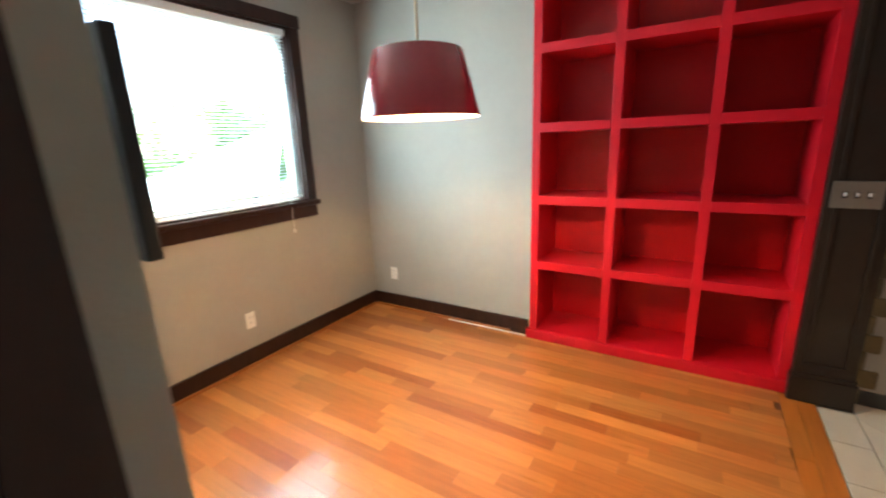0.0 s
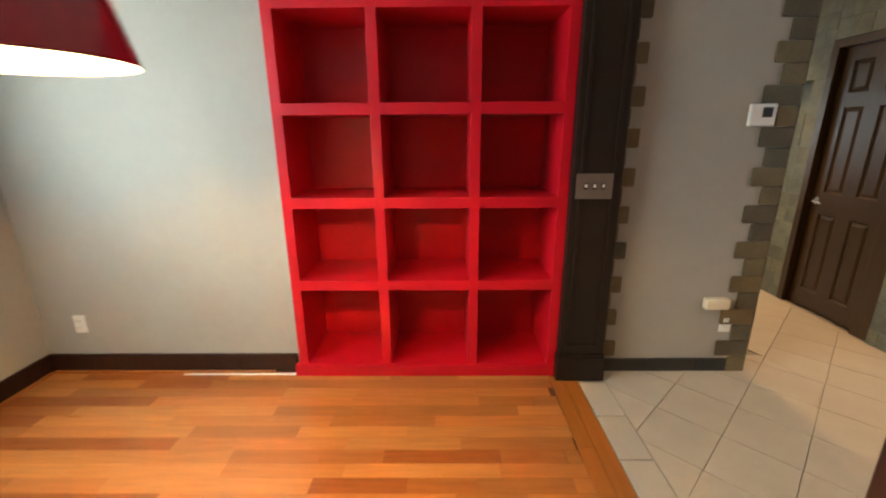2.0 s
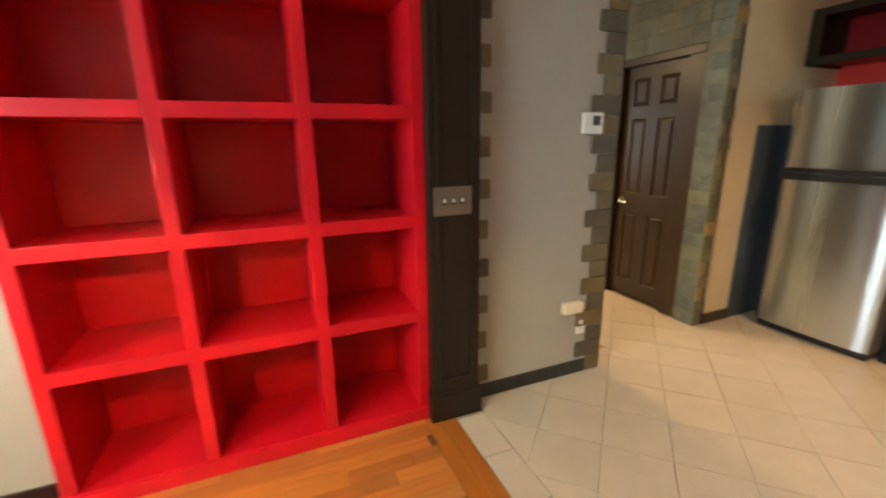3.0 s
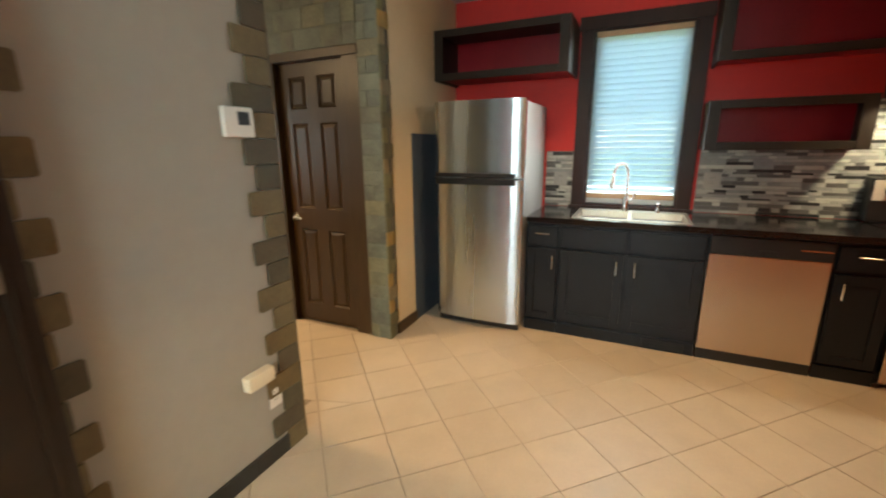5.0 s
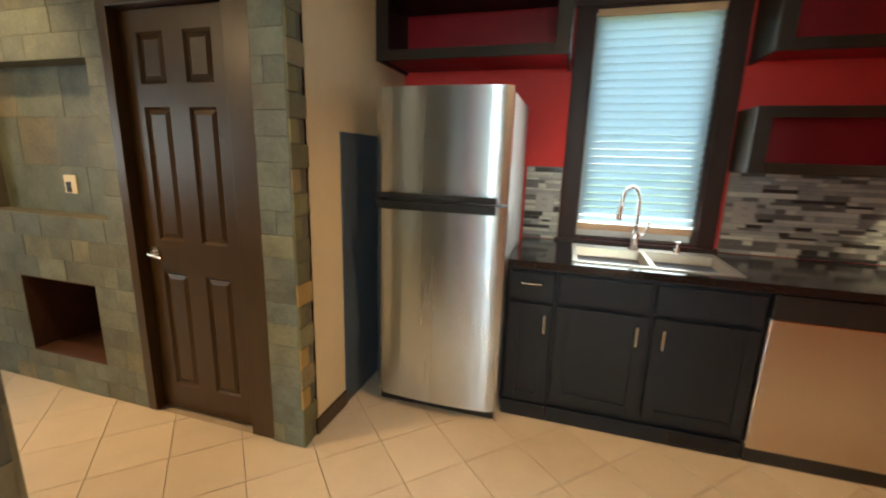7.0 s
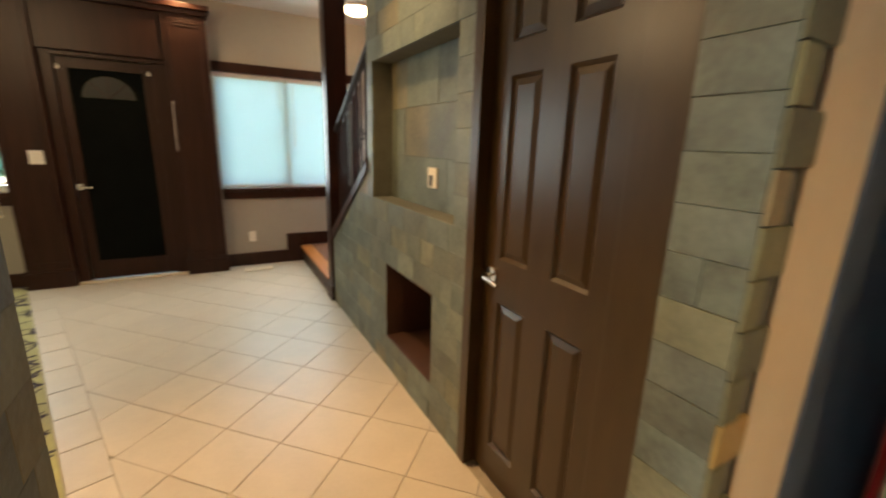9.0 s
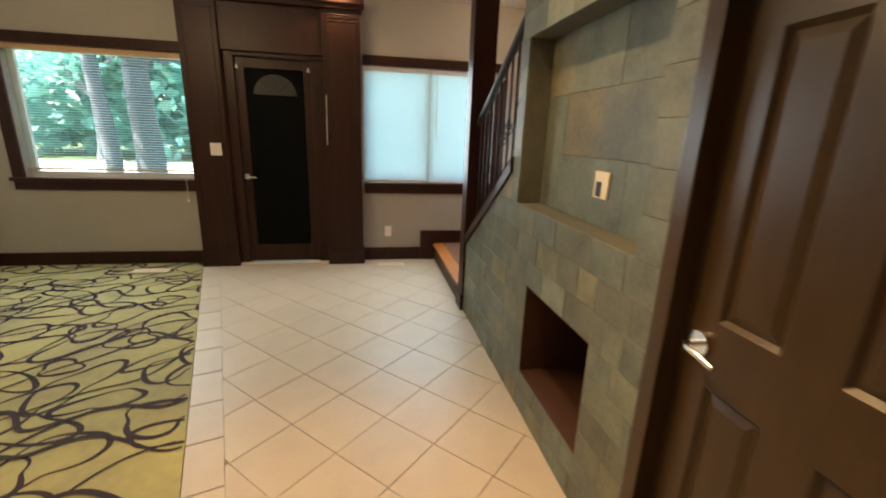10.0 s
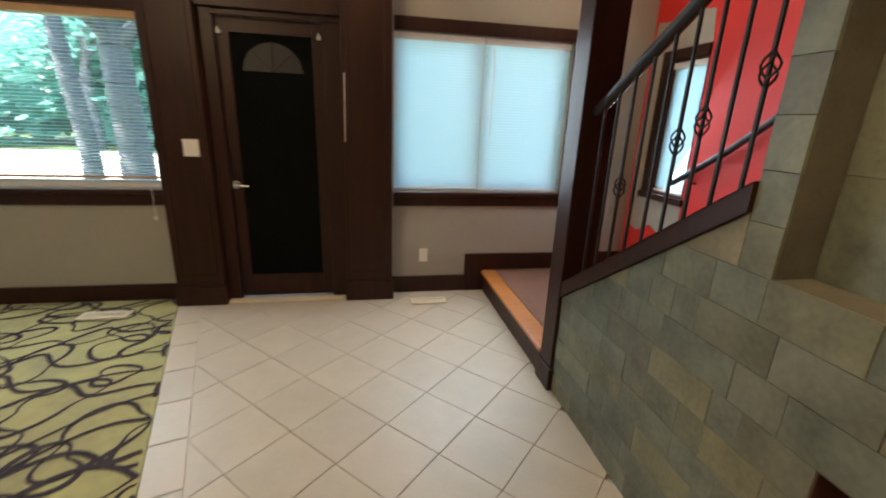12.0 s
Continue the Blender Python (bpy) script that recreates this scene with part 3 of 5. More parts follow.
def pendant():
    c = (0.164, 2.283)
    t = thing("pendant_lamp", "dark red tapered drum pendant lamp on a pale cord", "pendant lamp", at=(c[0], c[1], 1.58))
    m_sh = mat("dark_red_lacquer", (0.32, 0.012, 0.024), 0.18, vary=0.12, coat=0.6)
    m_in = mat("warm_white_lining", (0.85, 0.80, 0.68), 0.6, vary=0.03)
    part("shade", lathe(bmesh.new(), [(0.238, 0.0), (0.240, 0.004), (0.178, 0.245), (0.172, 0.25), (0.05, 0.25), (0.05, 0.246), (0.169, 0.245)], (c[0], c[1], 1.602), 48), m_sh, t, "glossy dark red drum shade", True)
    part("lining", lathe(bmesh.new(), [(0.2395, 0.0), (0.2355, 0.002), (0.171, 0.242), (0.05, 0.243)], (c[0], c[1], 1.600), 48), m_in, t, "white inside of the shade", True)
    part("cord", rod(bmesh.new(), (c[0], c[1], 1.85), (c[0], c[1], CEIL - 0.03), 0.006, 10), M_WOODLT, t, "pale yellow cord")
    part("canopy", lathe(bmesh.new(), [(0.001, -0.03), (0.05, -0.02), (0.06, 0.0)], (c[0], c[1], CEIL), 24), M_WHITE, t, "", True)
    part("socket", rod(bmesh.new(), (c[0], c[1], 1.78), (c[0], c[1], 1.86), 0.02, 12), M_WHITE, t)
    part("bulb", lathe(bmesh.new(), [(0.001, -0.055), (0.02, -0.05), (0.03, -0.03), (0.028, -0.01), (0.015, 0.02), (0.013, 0.03)], (c[0], c[1], 1.75), 20), glow("warm_bulb_glow", (1.0, 0.75, 0.45), 12), t, "", True)
    return t


pendant()
hang("pull_cord", boxes(((-1.452, 2.868, 0.905), (-1.449, 2.871, 1.14)), ((-1.455, 2.862, 0.88), (-1.446, 2.877, 0.905))), M_WHITE, blind_d)


def outlet(name, at, axis, label, w=0.07, h=0.115, plugs=True, m=None):
    """Wall plate; axis says which way it faces: '-y', '+x' or '-x'."""
    t = thing(name, label, "wall outlet", at=at)
    def bx(u0, v0, u1, v1, d0, d1):
        if axis == "-y":
            return ((at[0] + u0, at[1] - d0, at[2] + v0), (at[0] + u1, at[1] - d1, at[2] + v1))
        s = 1 if axis == "+x" else -1
        return ((at[0] + s * d0, at[1] + u0, at[2] + v0), (at[0] + s * d1, at[1] + u1, at[2] + v1))
    part("plate", boxes(bx(-w / 2, -h / 2, w / 2, h / 2, 0, 0.006), bevel=0.002), m or M_WHITE, t)
    if plugs:
        for v in (-0.021, 0.021):
            s = part("socket", boxes(bx(-0.017, v - 0.014, 0.017, v + 0.014, 0.005, 0.009), bevel=0.003), m or M_WHITE, t)
            part("slot", boxes(bx(-0.009, v - 0.004, -0.006, v + 0.007, 0.0085, 0.0095), bx(0.006, v - 0.004, 0.009, v + 0.007, 0.0085, 0.0095)), M_BLACKP, t)
    return t


outlet("wall_outlet", (-1.23, YB, 0.33), "-y", "white double outlet low on the grey wall")
outlet("wall_outlet", (-1.48, 2.42, 0.33), "+x", "white double outlet low on the grey wall below the window")


def switch_plate(name, at, gangs, w, h, label, m, ivory=False):
    t = thing(name, label, "light switch", at=at)
    part("plate", boxes(((at[0] - w / 2, at[1] - 0.008, at[2] - h / 2), (at[0] + w / 2, at[1], at[2] + h / 2)), bevel=0.004), m, t)
    for k in range(gangs):
        u = (k - (gangs - 1) / 2) * 0.046
        part("toggle", boxes(((at[0] + u - 0.005, at[1] - 0.02, at[2] - 0.006), (at[0] + u + 0.005, at[1] - 0.007, at[2] + 0.012)), bevel=0.002), M_WHITE, t)
        part("surround", boxes(((at[0] + u - 0.009, at[1] - 0.0095, at[2] - 0.016), (at[0] + u + 0.009, at[1] - 0.0075, at[2] + 0.016))), M_BLACKP, t)
    return t


M_PEWTER = mat("pewter_plate", (0.25, 0.225, 0.18), 0.4, 0.7, vary=0.1)
switch_plate("light_switch", (1.815, YB - 0.109, 1.175), 3, 0.195, 0.135, "pewter three-gang switch plate on the dark casing", M_PEWTER)


def thermostat():
    t = thing("thermostat", "white square thermostat with a small dark display", "thermostat", at=(2.705, YB, 1.53))
    part("case", boxes(((2.630, YB - 0.024, 1.475), (2.764, YB, 1.588)), bevel=0.006), M_WHITE, t)
    part("display", boxes(((2.690, YB - 0.0255, 1.52), (2.743, YB - 0.0235, 1.57)), bevel=0.001), M_BLACKP, t)
    return t


thermostat()
M_IVORY = mat("ivory_plastic", (0.78, 0.68, 0.50), 0.4, vary=0.04)
solid("air_freshener", boxes(((2.565, YB - 0.05, 0.430), (2.705, YB, 0.498)), bevel=0.012), M_IVORY, "ivory plastic box on the passage wall above an outlet", "wall box", smooth=True)
outlet("wall_outlet", (2.725, YB - 0.001, 0.325), "-y", "white outlet with a plug beside the stone edge")


def television():
    t = thing("television", "black flat television on a swing-out wall bracket", "television", at=(-0.55, 1.2, 1.5))
    m_scr = mat("dark_blue_grey_screen", (0.012, 0.014, 0.020), 0.18, vary=0.1)
    part("case", boxes(((-1.03, 1.315, 1.22), (-0.07, 1.355, 1.81)), bevel=0.006), M_BLACKP, t)
    part("screen", boxes(((-1.015, 1.3555, 1.24), (-0.085, 1.358, 1.795))), m_scr, t, "dark switched-off screen")
    part("back_housing", boxes(((-0.85, 1.28, 1.32), (-0.25, 1.3145, 1.70)), bevel=0.01), M_BLACKP, t)
    part("bracket_arm", boxes(((-0.58, 1.02, 1.48), (-0.52, 1.28, 1.54)), ((-0.68, 1.02, 1.38), (-0.42, 1.035, 1.64)), bevel=0.004), M_IRON, t)
    return t


television()
solid("trim_doorway_left", boxes(((0.655, 0.87, 0), (0.672, 0.955, CEIL)), ((0.55, 0.878, 0), (0.655, 0.9, CEIL)), bevel=0.003), M_TRIM, "dark brown doorway casing", "door casing", "", "structure")
solid("trim_passage_post", boxes(((1.625, 1.86, 0), (1.825, 1.90, CEIL)),  ((1.652, 1.722, 0), (1.80, 1.86, CEIL)), ((1.63, 1.72, 0), (1.65, 1.86, CEIL)), ((1.80, 1.72, 0), (1.82, 1.86, CEIL)), bevel=0.004), M_TRIM, "dark brown casing on the kitchen opening post", "door casing", "", "structure")
# ---- stone and closet wall ----
def panel_door(name, x, y0, y1, z0, z1, label, m):
    """Six-panel door in the plane x, facing -x: stiles, rails and raised panels, with a lever handle."""
    t = thing(name, label, "door", at=(x, (y0 + y1) / 2, z0), kind="structure")
    w = y1 - y0
    th = 0.035
    cols = [(y0 + 0.105, y0 + 0.262), (y0 + 0.378, y0 + 0.535)]
    rows = [(0.155, 0.795), (0.965, 1.61), (1.715, 1.94)]
    for a, b in ((y0, cols[0][0]), (cols[0][1], cols[1][0]), (cols[1][1], y1)):
        part("stile", boxes(((x, a, z0), (x + th, b, z1))), m, t)
    zs = [z0] + [v for r in rows for v in r] + [z1]
    for za, zb in zip(zs[0::2], zs[1::2]):
        for c in cols:
            part("rail", boxes(((x, c[0], za), (x + th, c[1], zb))), m, t)
    for r in rows:
        for c in cols:
            bm = bmesh.new()
            g = 0.035
            o = [(c[0], r[0]), (c[1], r[0]), (c[1], r[1]), (c[0], r[1])]
            i1 = [(c[0] + 0.012, r[0] + 0.012), (c[1] - 0.012, r[0] + 0.012), (c[1] - 0.012, r[1] - 0.012), (c[0] + 0.012, r[1] - 0.012)]
            i2 = [(c[0] + g, r[0] + g), (c[1] - g, r[0] + g), (c[1] - g, r[1] - g), (c[0] + g, r[1] - g)]
            va, vb, vc = [bm.verts.new((x, u, v)) for u, v in o], [bm.verts.new((x + 0.012, u, v)) for u, v in i1], [bm.verts.new((x + 0.003, u, v)) for u, v in i2]
            for p, q in ((va, vb), (vb, vc)):
                for k in range(4):
                    bm.faces.new((p[k], p[(k + 1) % 4], q[(k + 1) % 4], q[k]))
            bm.faces.new(vc)
            part("panel", bm, m, t)
    hy, hz = y1 - 0.062, 0.895
    h = part("rosette", rod(bmesh.new(), (x, hy, hz), (x - 0.012, hy, hz), 0.032, 20), M_CHROME, t, "nickel rosette", True)
    part("lever", tube(bmesh.new(), [(x - 0.01, hy, hz), (x - 0.045, hy, hz), (x - 0.052, hy - 0.015, hz), (x - 0.054, hy - 0.05, hz - 0.004), (x - 0.05, hy - 0.095, hz - 0.014)], 0.0085), M_CHROME, t, "nickel lever handle", True)
    return t


panel_door("door_closet", XS + 0.045, 4.238, 4.870, 0.008, 2.035, "brown six-panel closet door with a nickel lever, closed", M_DOOR)
solid("trim_closet_casing", boxes(((XS - 0.012, 4.87, 0), (XS + 0.085, 4.925, 2.10)), ((XS - 0.012, 4.10, 2.04), (XS + 0.085, 4.87, 2.10)), ((XS - 0.004, 4.10, 0), (XS + 0.085, 4.236, 2.04)), bevel=0.003), M_DOOR, "brown painted closet door casing", "door casing", "", "structure")

box_t = thing("cable_box", "cream wall box with a dark cable hole in the stone niche", "wall outlet", at=(4.14, 5.48, 1.2))
part("plate", boxes(((4.105, 5.412, 1.160), (4.1145, 5.508, 1.262)), bevel=0.002), M_IVORY, box_t)
part("hole", boxes(((4.102, 5.455, 1.168), (4.106, 5.490, 1.224))), M_BLACKP, box_t)


# ---- stairs ----
M_STEP = mat("orange_oak_landing", (0.42, 0.15, 0.035), 0.35, vary=0.2, scale=4, stretch=(1.5, 12, 6), coat=0.2)
M_CARPETB = mat("brown_stair_carpet", (0.16, 0.075, 0.045), 0.95, vary=0.2, scale=30, bump=0.4, bump_scale=300)
land = thing("stair_landing", "low oak stair landing with a dark riser and brown carpet inlay", "stairs", at=(4.6, 7.9, 0), kind="structure")
part("riser", boxes(((3.985, 7.215, 0), (4.005, YF, 0.152)), bevel=0.002), M_TRIM, land)
part("tread", boxes(((3.965, 7.215, 0.152), (XE, YF, 0.178)), bevel=0.006), M_STEP, land)
part("inlay", boxes(((4.09, 7.27, 0.178), (XE - 0.02, YF - 0.02, 0.184)), bevel=0.002), M_CARPETB, land)
stairs = thing("staircase", "oak stairs rising behind the stone wall", "stairs", at=(4.7, 6.2, 0), kind="structure")
for i in range(9):
    y1 = 7.215 - i * 0.245
    z = 0.178 + (i + 1) * 0.178
    part("tread", boxes(((XS + 0.121, y1 - 0.27, z - 0.028), (XE, y1 + 0.005 if i else y1, z)), bevel=0.005), M_STEP, stairs)
    part("riser", boxes(((XS + 0.121, y1 - 0.022, z - 0.178), (XE, y1 - 0.002, z - 0.028))), M_TRIM, stairs)

col = thing("newel_column", "dark brown square column from floor to ceiling at the stairs", "column", at=(4.06, 7.14, 0), kind="structure")
part("shaft", boxes(((3.975, 7.075, 0), (4.145, 7.215, CEIL)), bevel=0.006), M_TRIM, col)
part("base_block", boxes(((3.962, 7.06, 0), (4.158, 7.23, 0.13)), bevel=0.004), M_TRIM, col)

cap = bmesh.new()
slab(cap, [(6.13, 1.20), (7.075, 0.555), (7.075, 0.635), (6.13, 1.28)], lambda u, v, t: (XS - 0.02 + t, u, v), 0.16, 0.0, 0.004)
solid("trim_stair_cap", cap, M_TRIM, "dark brown sloped cap on the stone stair wall", "trim", "", "structure")


def railing():
    t = thing("stair_railing", "black wrought iron balusters under a dark sloped handrail", "railing", at=(4.06, 6.6, 0.9))
    def base_z(y):
        return 1.28 - (y - 6.13) * (1.28 - 0.635) / (7.075 - 6.13)
    part("handrail", tube(bmesh.new(), [(4.05, 7.075, 1.465), (4.05, 6.75, 1.66), (4.05, 6.14, 2.03)], 0.026, 12), M_IRON, t, "dark round handrail", True)
    for i in range(9):
        y = 6.236 + i * 0.0965
        z0, z1 = base_z(y), base_z(y) + 0.80
        bm = bmesh.new()
        n = 26
        pts = []
        for k in range(n + 1):
            z = z0 + (z1 - z0) * k / n
            pts.append((4.05, y, z))
        tube(bm, pts, 0.0075, 6)
        b = part("baluster", bm, M_IRON, t)
        if i in (0, 2, 3, 6):
            zc = z0 + 0.35
            bb = bmesh.new()
            for w in range(4):
                ph = w * math.pi / 2
                tube(bb, [(4.05 + 0.024 * math.sin(math.pi * s / 8) * math.cos(ph + 3.4 * s / 8), y + 0.024 * math.sin(math.pi * s / 8) * math.sin(ph + 3.4 * s / 8), zc - 0.05 + 0.1 * s / 8) for s in range(9)], 0.0035, 5)
            part("basket", bb, M_IRON, t, "twisted iron basket knot")
    return t


railing()
wr = thing("wall_handrail", "black round handrail on the red stair wall", "handrail", at=(5.2, 7.6, 1.2))
part("rail", tube(bmesh.new(), [(5.20, 7.95, 1.03), (5.20, 7.5, 1.30), (5.20, 6.6, 1.95)], 0.022, 12), M_IRON, wr, "", True)
for y, z in ((7.8, 1.12), (6.9, 1.733)):
    part("bracket", tube(bmesh.new(), [(5.20, y, z - 0.02), (5.22, y, z - 0.06), (XE, y, z - 0.07)], 0.008, 8), M_IRON, wr, "", True)

# ---- entrance ----
pilaster("pilaster_entry_left", 1.60, 1.93, YF, 0.14, 2.46, "dark brown stained wooden pilaster beside the front door")
pilaster("pilaster_entry_right", 2.84, 3.19, YF, 0.14, 2.46, "dark brown stained wooden pilaster beside the front door")
capital = thing("pilaster_capital", "dark brown moulded wooden capital under the door crown", "moulding", at=(3.015, YF, 2.4), kind="structure")
for z in (2.355, 2.405):
    part("bead", boxes(((2.85, YF - 0.147, z), (3.18, YF - 0.1395, z + 0.012)), bevel=0.003), M_TRIM, capital)
hd = thing("door_header", "dark brown stained wooden header over the front door", "door casing", at=(2.4, YF, 2.1), kind="structure")
part("board", boxes(((1.93, YF - 0.10, 2.06), (2.84, YF, 2.46)), bevel=0.003), M_TRIM, hd)
part("crown", boxes(((1.56, YF - 0.20, 2.50), (3.23, YF, 2.545)), ((1.58, YF - 0.17, 2.46), (3.21, YF, 2.50)), bevel=0.006), M_TRIM, hd)
part("side_jamb", boxes(((1.93, YF - 0.06, 0), (2.02, YF, 2.06)), bevel=0.003), M_TRIM, hd)
part("side_jamb", boxes(((2.72, YF - 0.06, 0), (2.84, YF, 2.06)), bevel=0.003), M_TRIM, hd)
part("head_jamb", boxes(((2.0, YF - 0.075, 2.02), (2.84, YF - 0.06, 2.05)), bevel=0.003), M_TRIM, hd)


def front_door():
    t = thing("door_front", "dark brown front door with a black shaded full glass", "door", at=(2.37, YF, 0), kind="structure")
    m_lite = mat("black_shade_fabric", (0.004, 0.005, 0.0045), 0.7, vary=0.3, spec=0.04)
    m_dk = M_TRIM
    y0, y1 = YF - 0.012, YF + 0.035
    part("stile", boxes(((2.022, y0, 0.012), (2.10, y1, 2.018)), bevel=0.003), m_dk, t)
    part("stile", boxes(((2.64, y0, 0.012), (2.718, y1, 2.018)), bevel=0.003), m_dk, t)
    part("top_rail", boxes(((2.10, y0, 1.93), (2.64, y1, 2.018))), m_dk, t)
    part("bottom_rail", boxes(((2.10, y0, 0.012), (2.64, y1, 0.19))), m_dk, t)
    part("shade", boxes(((2.10, y0 + 0.006, 0.19), (2.64, y1, 1.93))), m_lite, t, "black pulled-down shade over the glass")
    fan = bmesh.new()
    n = 9
    ctr = (2.37, 1.69)
    vs = [(ctr[0] + 0.20 * math.cos(math.pi * k / n), ctr[1] + 0.19 * math.sin(math.pi * k / n)) for k in range(n + 1)]
    slab(fan, vs, lambda u, v, q: (u, y0 + 0.006 - q, v), 0.0, 0.004)
    m_fan = mat("dim_fan_light_glass", (0.007, 0.0098, 0.0085), 0.5, vary=0.6, scale=30, stretch=(3, 1, 0.3))
    f = part("fan_light", fan, m_fan, t, "dim half-round fan light")
    for k in range(1, 4):
        a = math.pi * k / 4
        part("muntin", rod(bmesh.new(), (ctr[0], y0 + 0.001, ctr[1]), (ctr[0] + 0.2 * math.cos(a), y0 + 0.001, ctr[1] + 0.19 * math.sin(a)), 0.004, 6), m_dk, t)
    for x in (2.04, 2.69):
        part("bracket", boxes(((x - 0.014, y0 - 0.022, 1.912), (x + 0.014, y0, 1.938)), ((x - 0.006, y0 - 0.026, 1.925), (x + 0.006, y0 - 0.008, 1.952)), bevel=0.003), M_WHITE, t, "white shade bracket")
    part("rosette", rod(bmesh.new(), (2.055, y0, 0.90), (2.055, y0 - 0.012, 0.90), 0.03, 18), M_CHROME, t, "nickel rosette", True)
    part("lever", tube(bmesh.new(), [(2.055, y0 - 0.01, 0.90), (2.055, y0 - 0.05, 0.90), (2.08, y0 - 0.055, 0.90), (2.15, y0 - 0.05, 0.895)], 0.008), M_CHROME, t, "nickel lever handle", True)
    part("threshold", boxes(((1.935, YF - 0.13, 0), (2.835, YF - 0.062, 0.014)), bevel=0.004), M_IVORY, t, "worn pale threshold")
    return t


front_door()
sp = thing("light_switch", "white double switch plate on the dark pilaster", "light switch", at=(1.83, YF - 0.14, 1.17))
part("plate", boxes(((1.775, YF - 0.147, 1.11), (1.89, YF - 0.14, 1.225)), bevel=0.003), M_WHITE, sp)
for x in (1.81, 1.855):
    part("rocker", boxes(((x - 0.016, YF - 0.151, 1.135), (x + 0.016, YF - 0.146, 1.20)), bevel=0.002), M_WHITE, sp)
outlet("wall_outlet", (3.46, YF, 0.325), "-y", "white outlet below the entry window", plugs=False)
baseboard("baseboard_front", [((-0.332, YF - 0.018, 0), (1.588, YF, 0.13)), ((3.202, YF - 0.018, 0), (3.82, YF, 0.14)), ((-0.35, 4.25, 0), (-0.332, YF, 0.13)), ((3.82, YF - 0.022, 0.0), (3.984, YF, 0.33)), ((3.984, YF - 0.022, 0.19), (XE, YF, 0.33)), ((-0.33, 4.25, 0), (2.86, 4.268, 0.13))])


def floor_vent(name, x0, x1, y0, y1):
    t = thing(name, "cream metal floor register with fine slots", "floor vent", at=((x0 + x1) / 2, (y0 + y1) / 2, 0.006))
    part("frame", boxes(((x0, y0, 0.006), (x1, y0 + 0.018, 0.016)), ((x0, y1 - 0.018, 0.006), (x1, y1, 0.016)), ((x0, y0 + 0.018, 0.006), (x0 + 0.02, y1 - 0.018, 0.016)), ((x1 - 0.02, y0 + 0.018, 0.006), (x1, y1 - 0.018, 0.016)), bevel=0.002), M_IVORY, t)
    n = 14
    for i in range(n):
        x = x0 + 0.03 + (x1 - x0 - 0.06) * i / (n - 1)
        part("slat", boxes(((x - 0.005, y0 + 0.018, 0.008), (x + 0.005, y1 - 0.018, 0.014))), M_IVORY, t)
    return t


for xx, za, zb, bo in ((3.225, 1.40, 1.95, blind_e), (3.965, 1.31, 1.95, blind_g)):
    hang("tilt_wand", rod(bmesh.new(), (xx, YF - 0.03, za), (xx, YF - 0.005, zb), 0.0035, 8), M_WHITE, bo)
hang("pull_cord", boxes(((1.493, YF - 0.053, 0.67), (1.496, YF - 0.050, 0.90)), ((1.487, YF - 0.058, 0.645), (1.502, YF - 0.045, 0.67))), M_WHITE, blind_f)
solid("wall_cable", rod(bmesh.new(), (2.855, YF - 0.1435, 1.24), (2.86, YF - 0.1435, 1.70), 0.0035, 8), M_WHITE, "thin white cable on the dark pilaster", "cable")
cl = thing("ceiling_light", "small lit dome ceiling light above the stair landing", "ceiling light", at=(4.5, 7.9, CEIL))
part("base", lathe(bmesh.new(), [(0.001, -0.03), (0.15, -0.03), (0.155, 0.0)], (4.5, 7.9, CEIL), 28), M_WHITE, cl, "", True)
part("dome", lathe(bmesh.new(), [(0.001, -0.085), (0.06, -0.08), (0.11, -0.058), (0.135, -0.03)], (4.5, 7.9, CEIL), 28), glow("warm_dome_glow", (1.0, 0.82, 0.55), 2.0), cl, "glowing frosted dome", True)
floor_vent("floor_vent", 1.02, 1.33, 8.20, 8.31)
floor_vent("floor_vent", 3.34, 3.62, 8.25, 8.36)
solid("ceiling_sensor", lathe(bmesh.new(), [(0.001, -0.035), (0.05, -0.033), (0.06, -0.02), (0.062, 0.0)], (2.35, 8.1, CEIL), 28), M_WHITE, "white round ceiling sensor near the front door", "smoke detector", smooth=True)


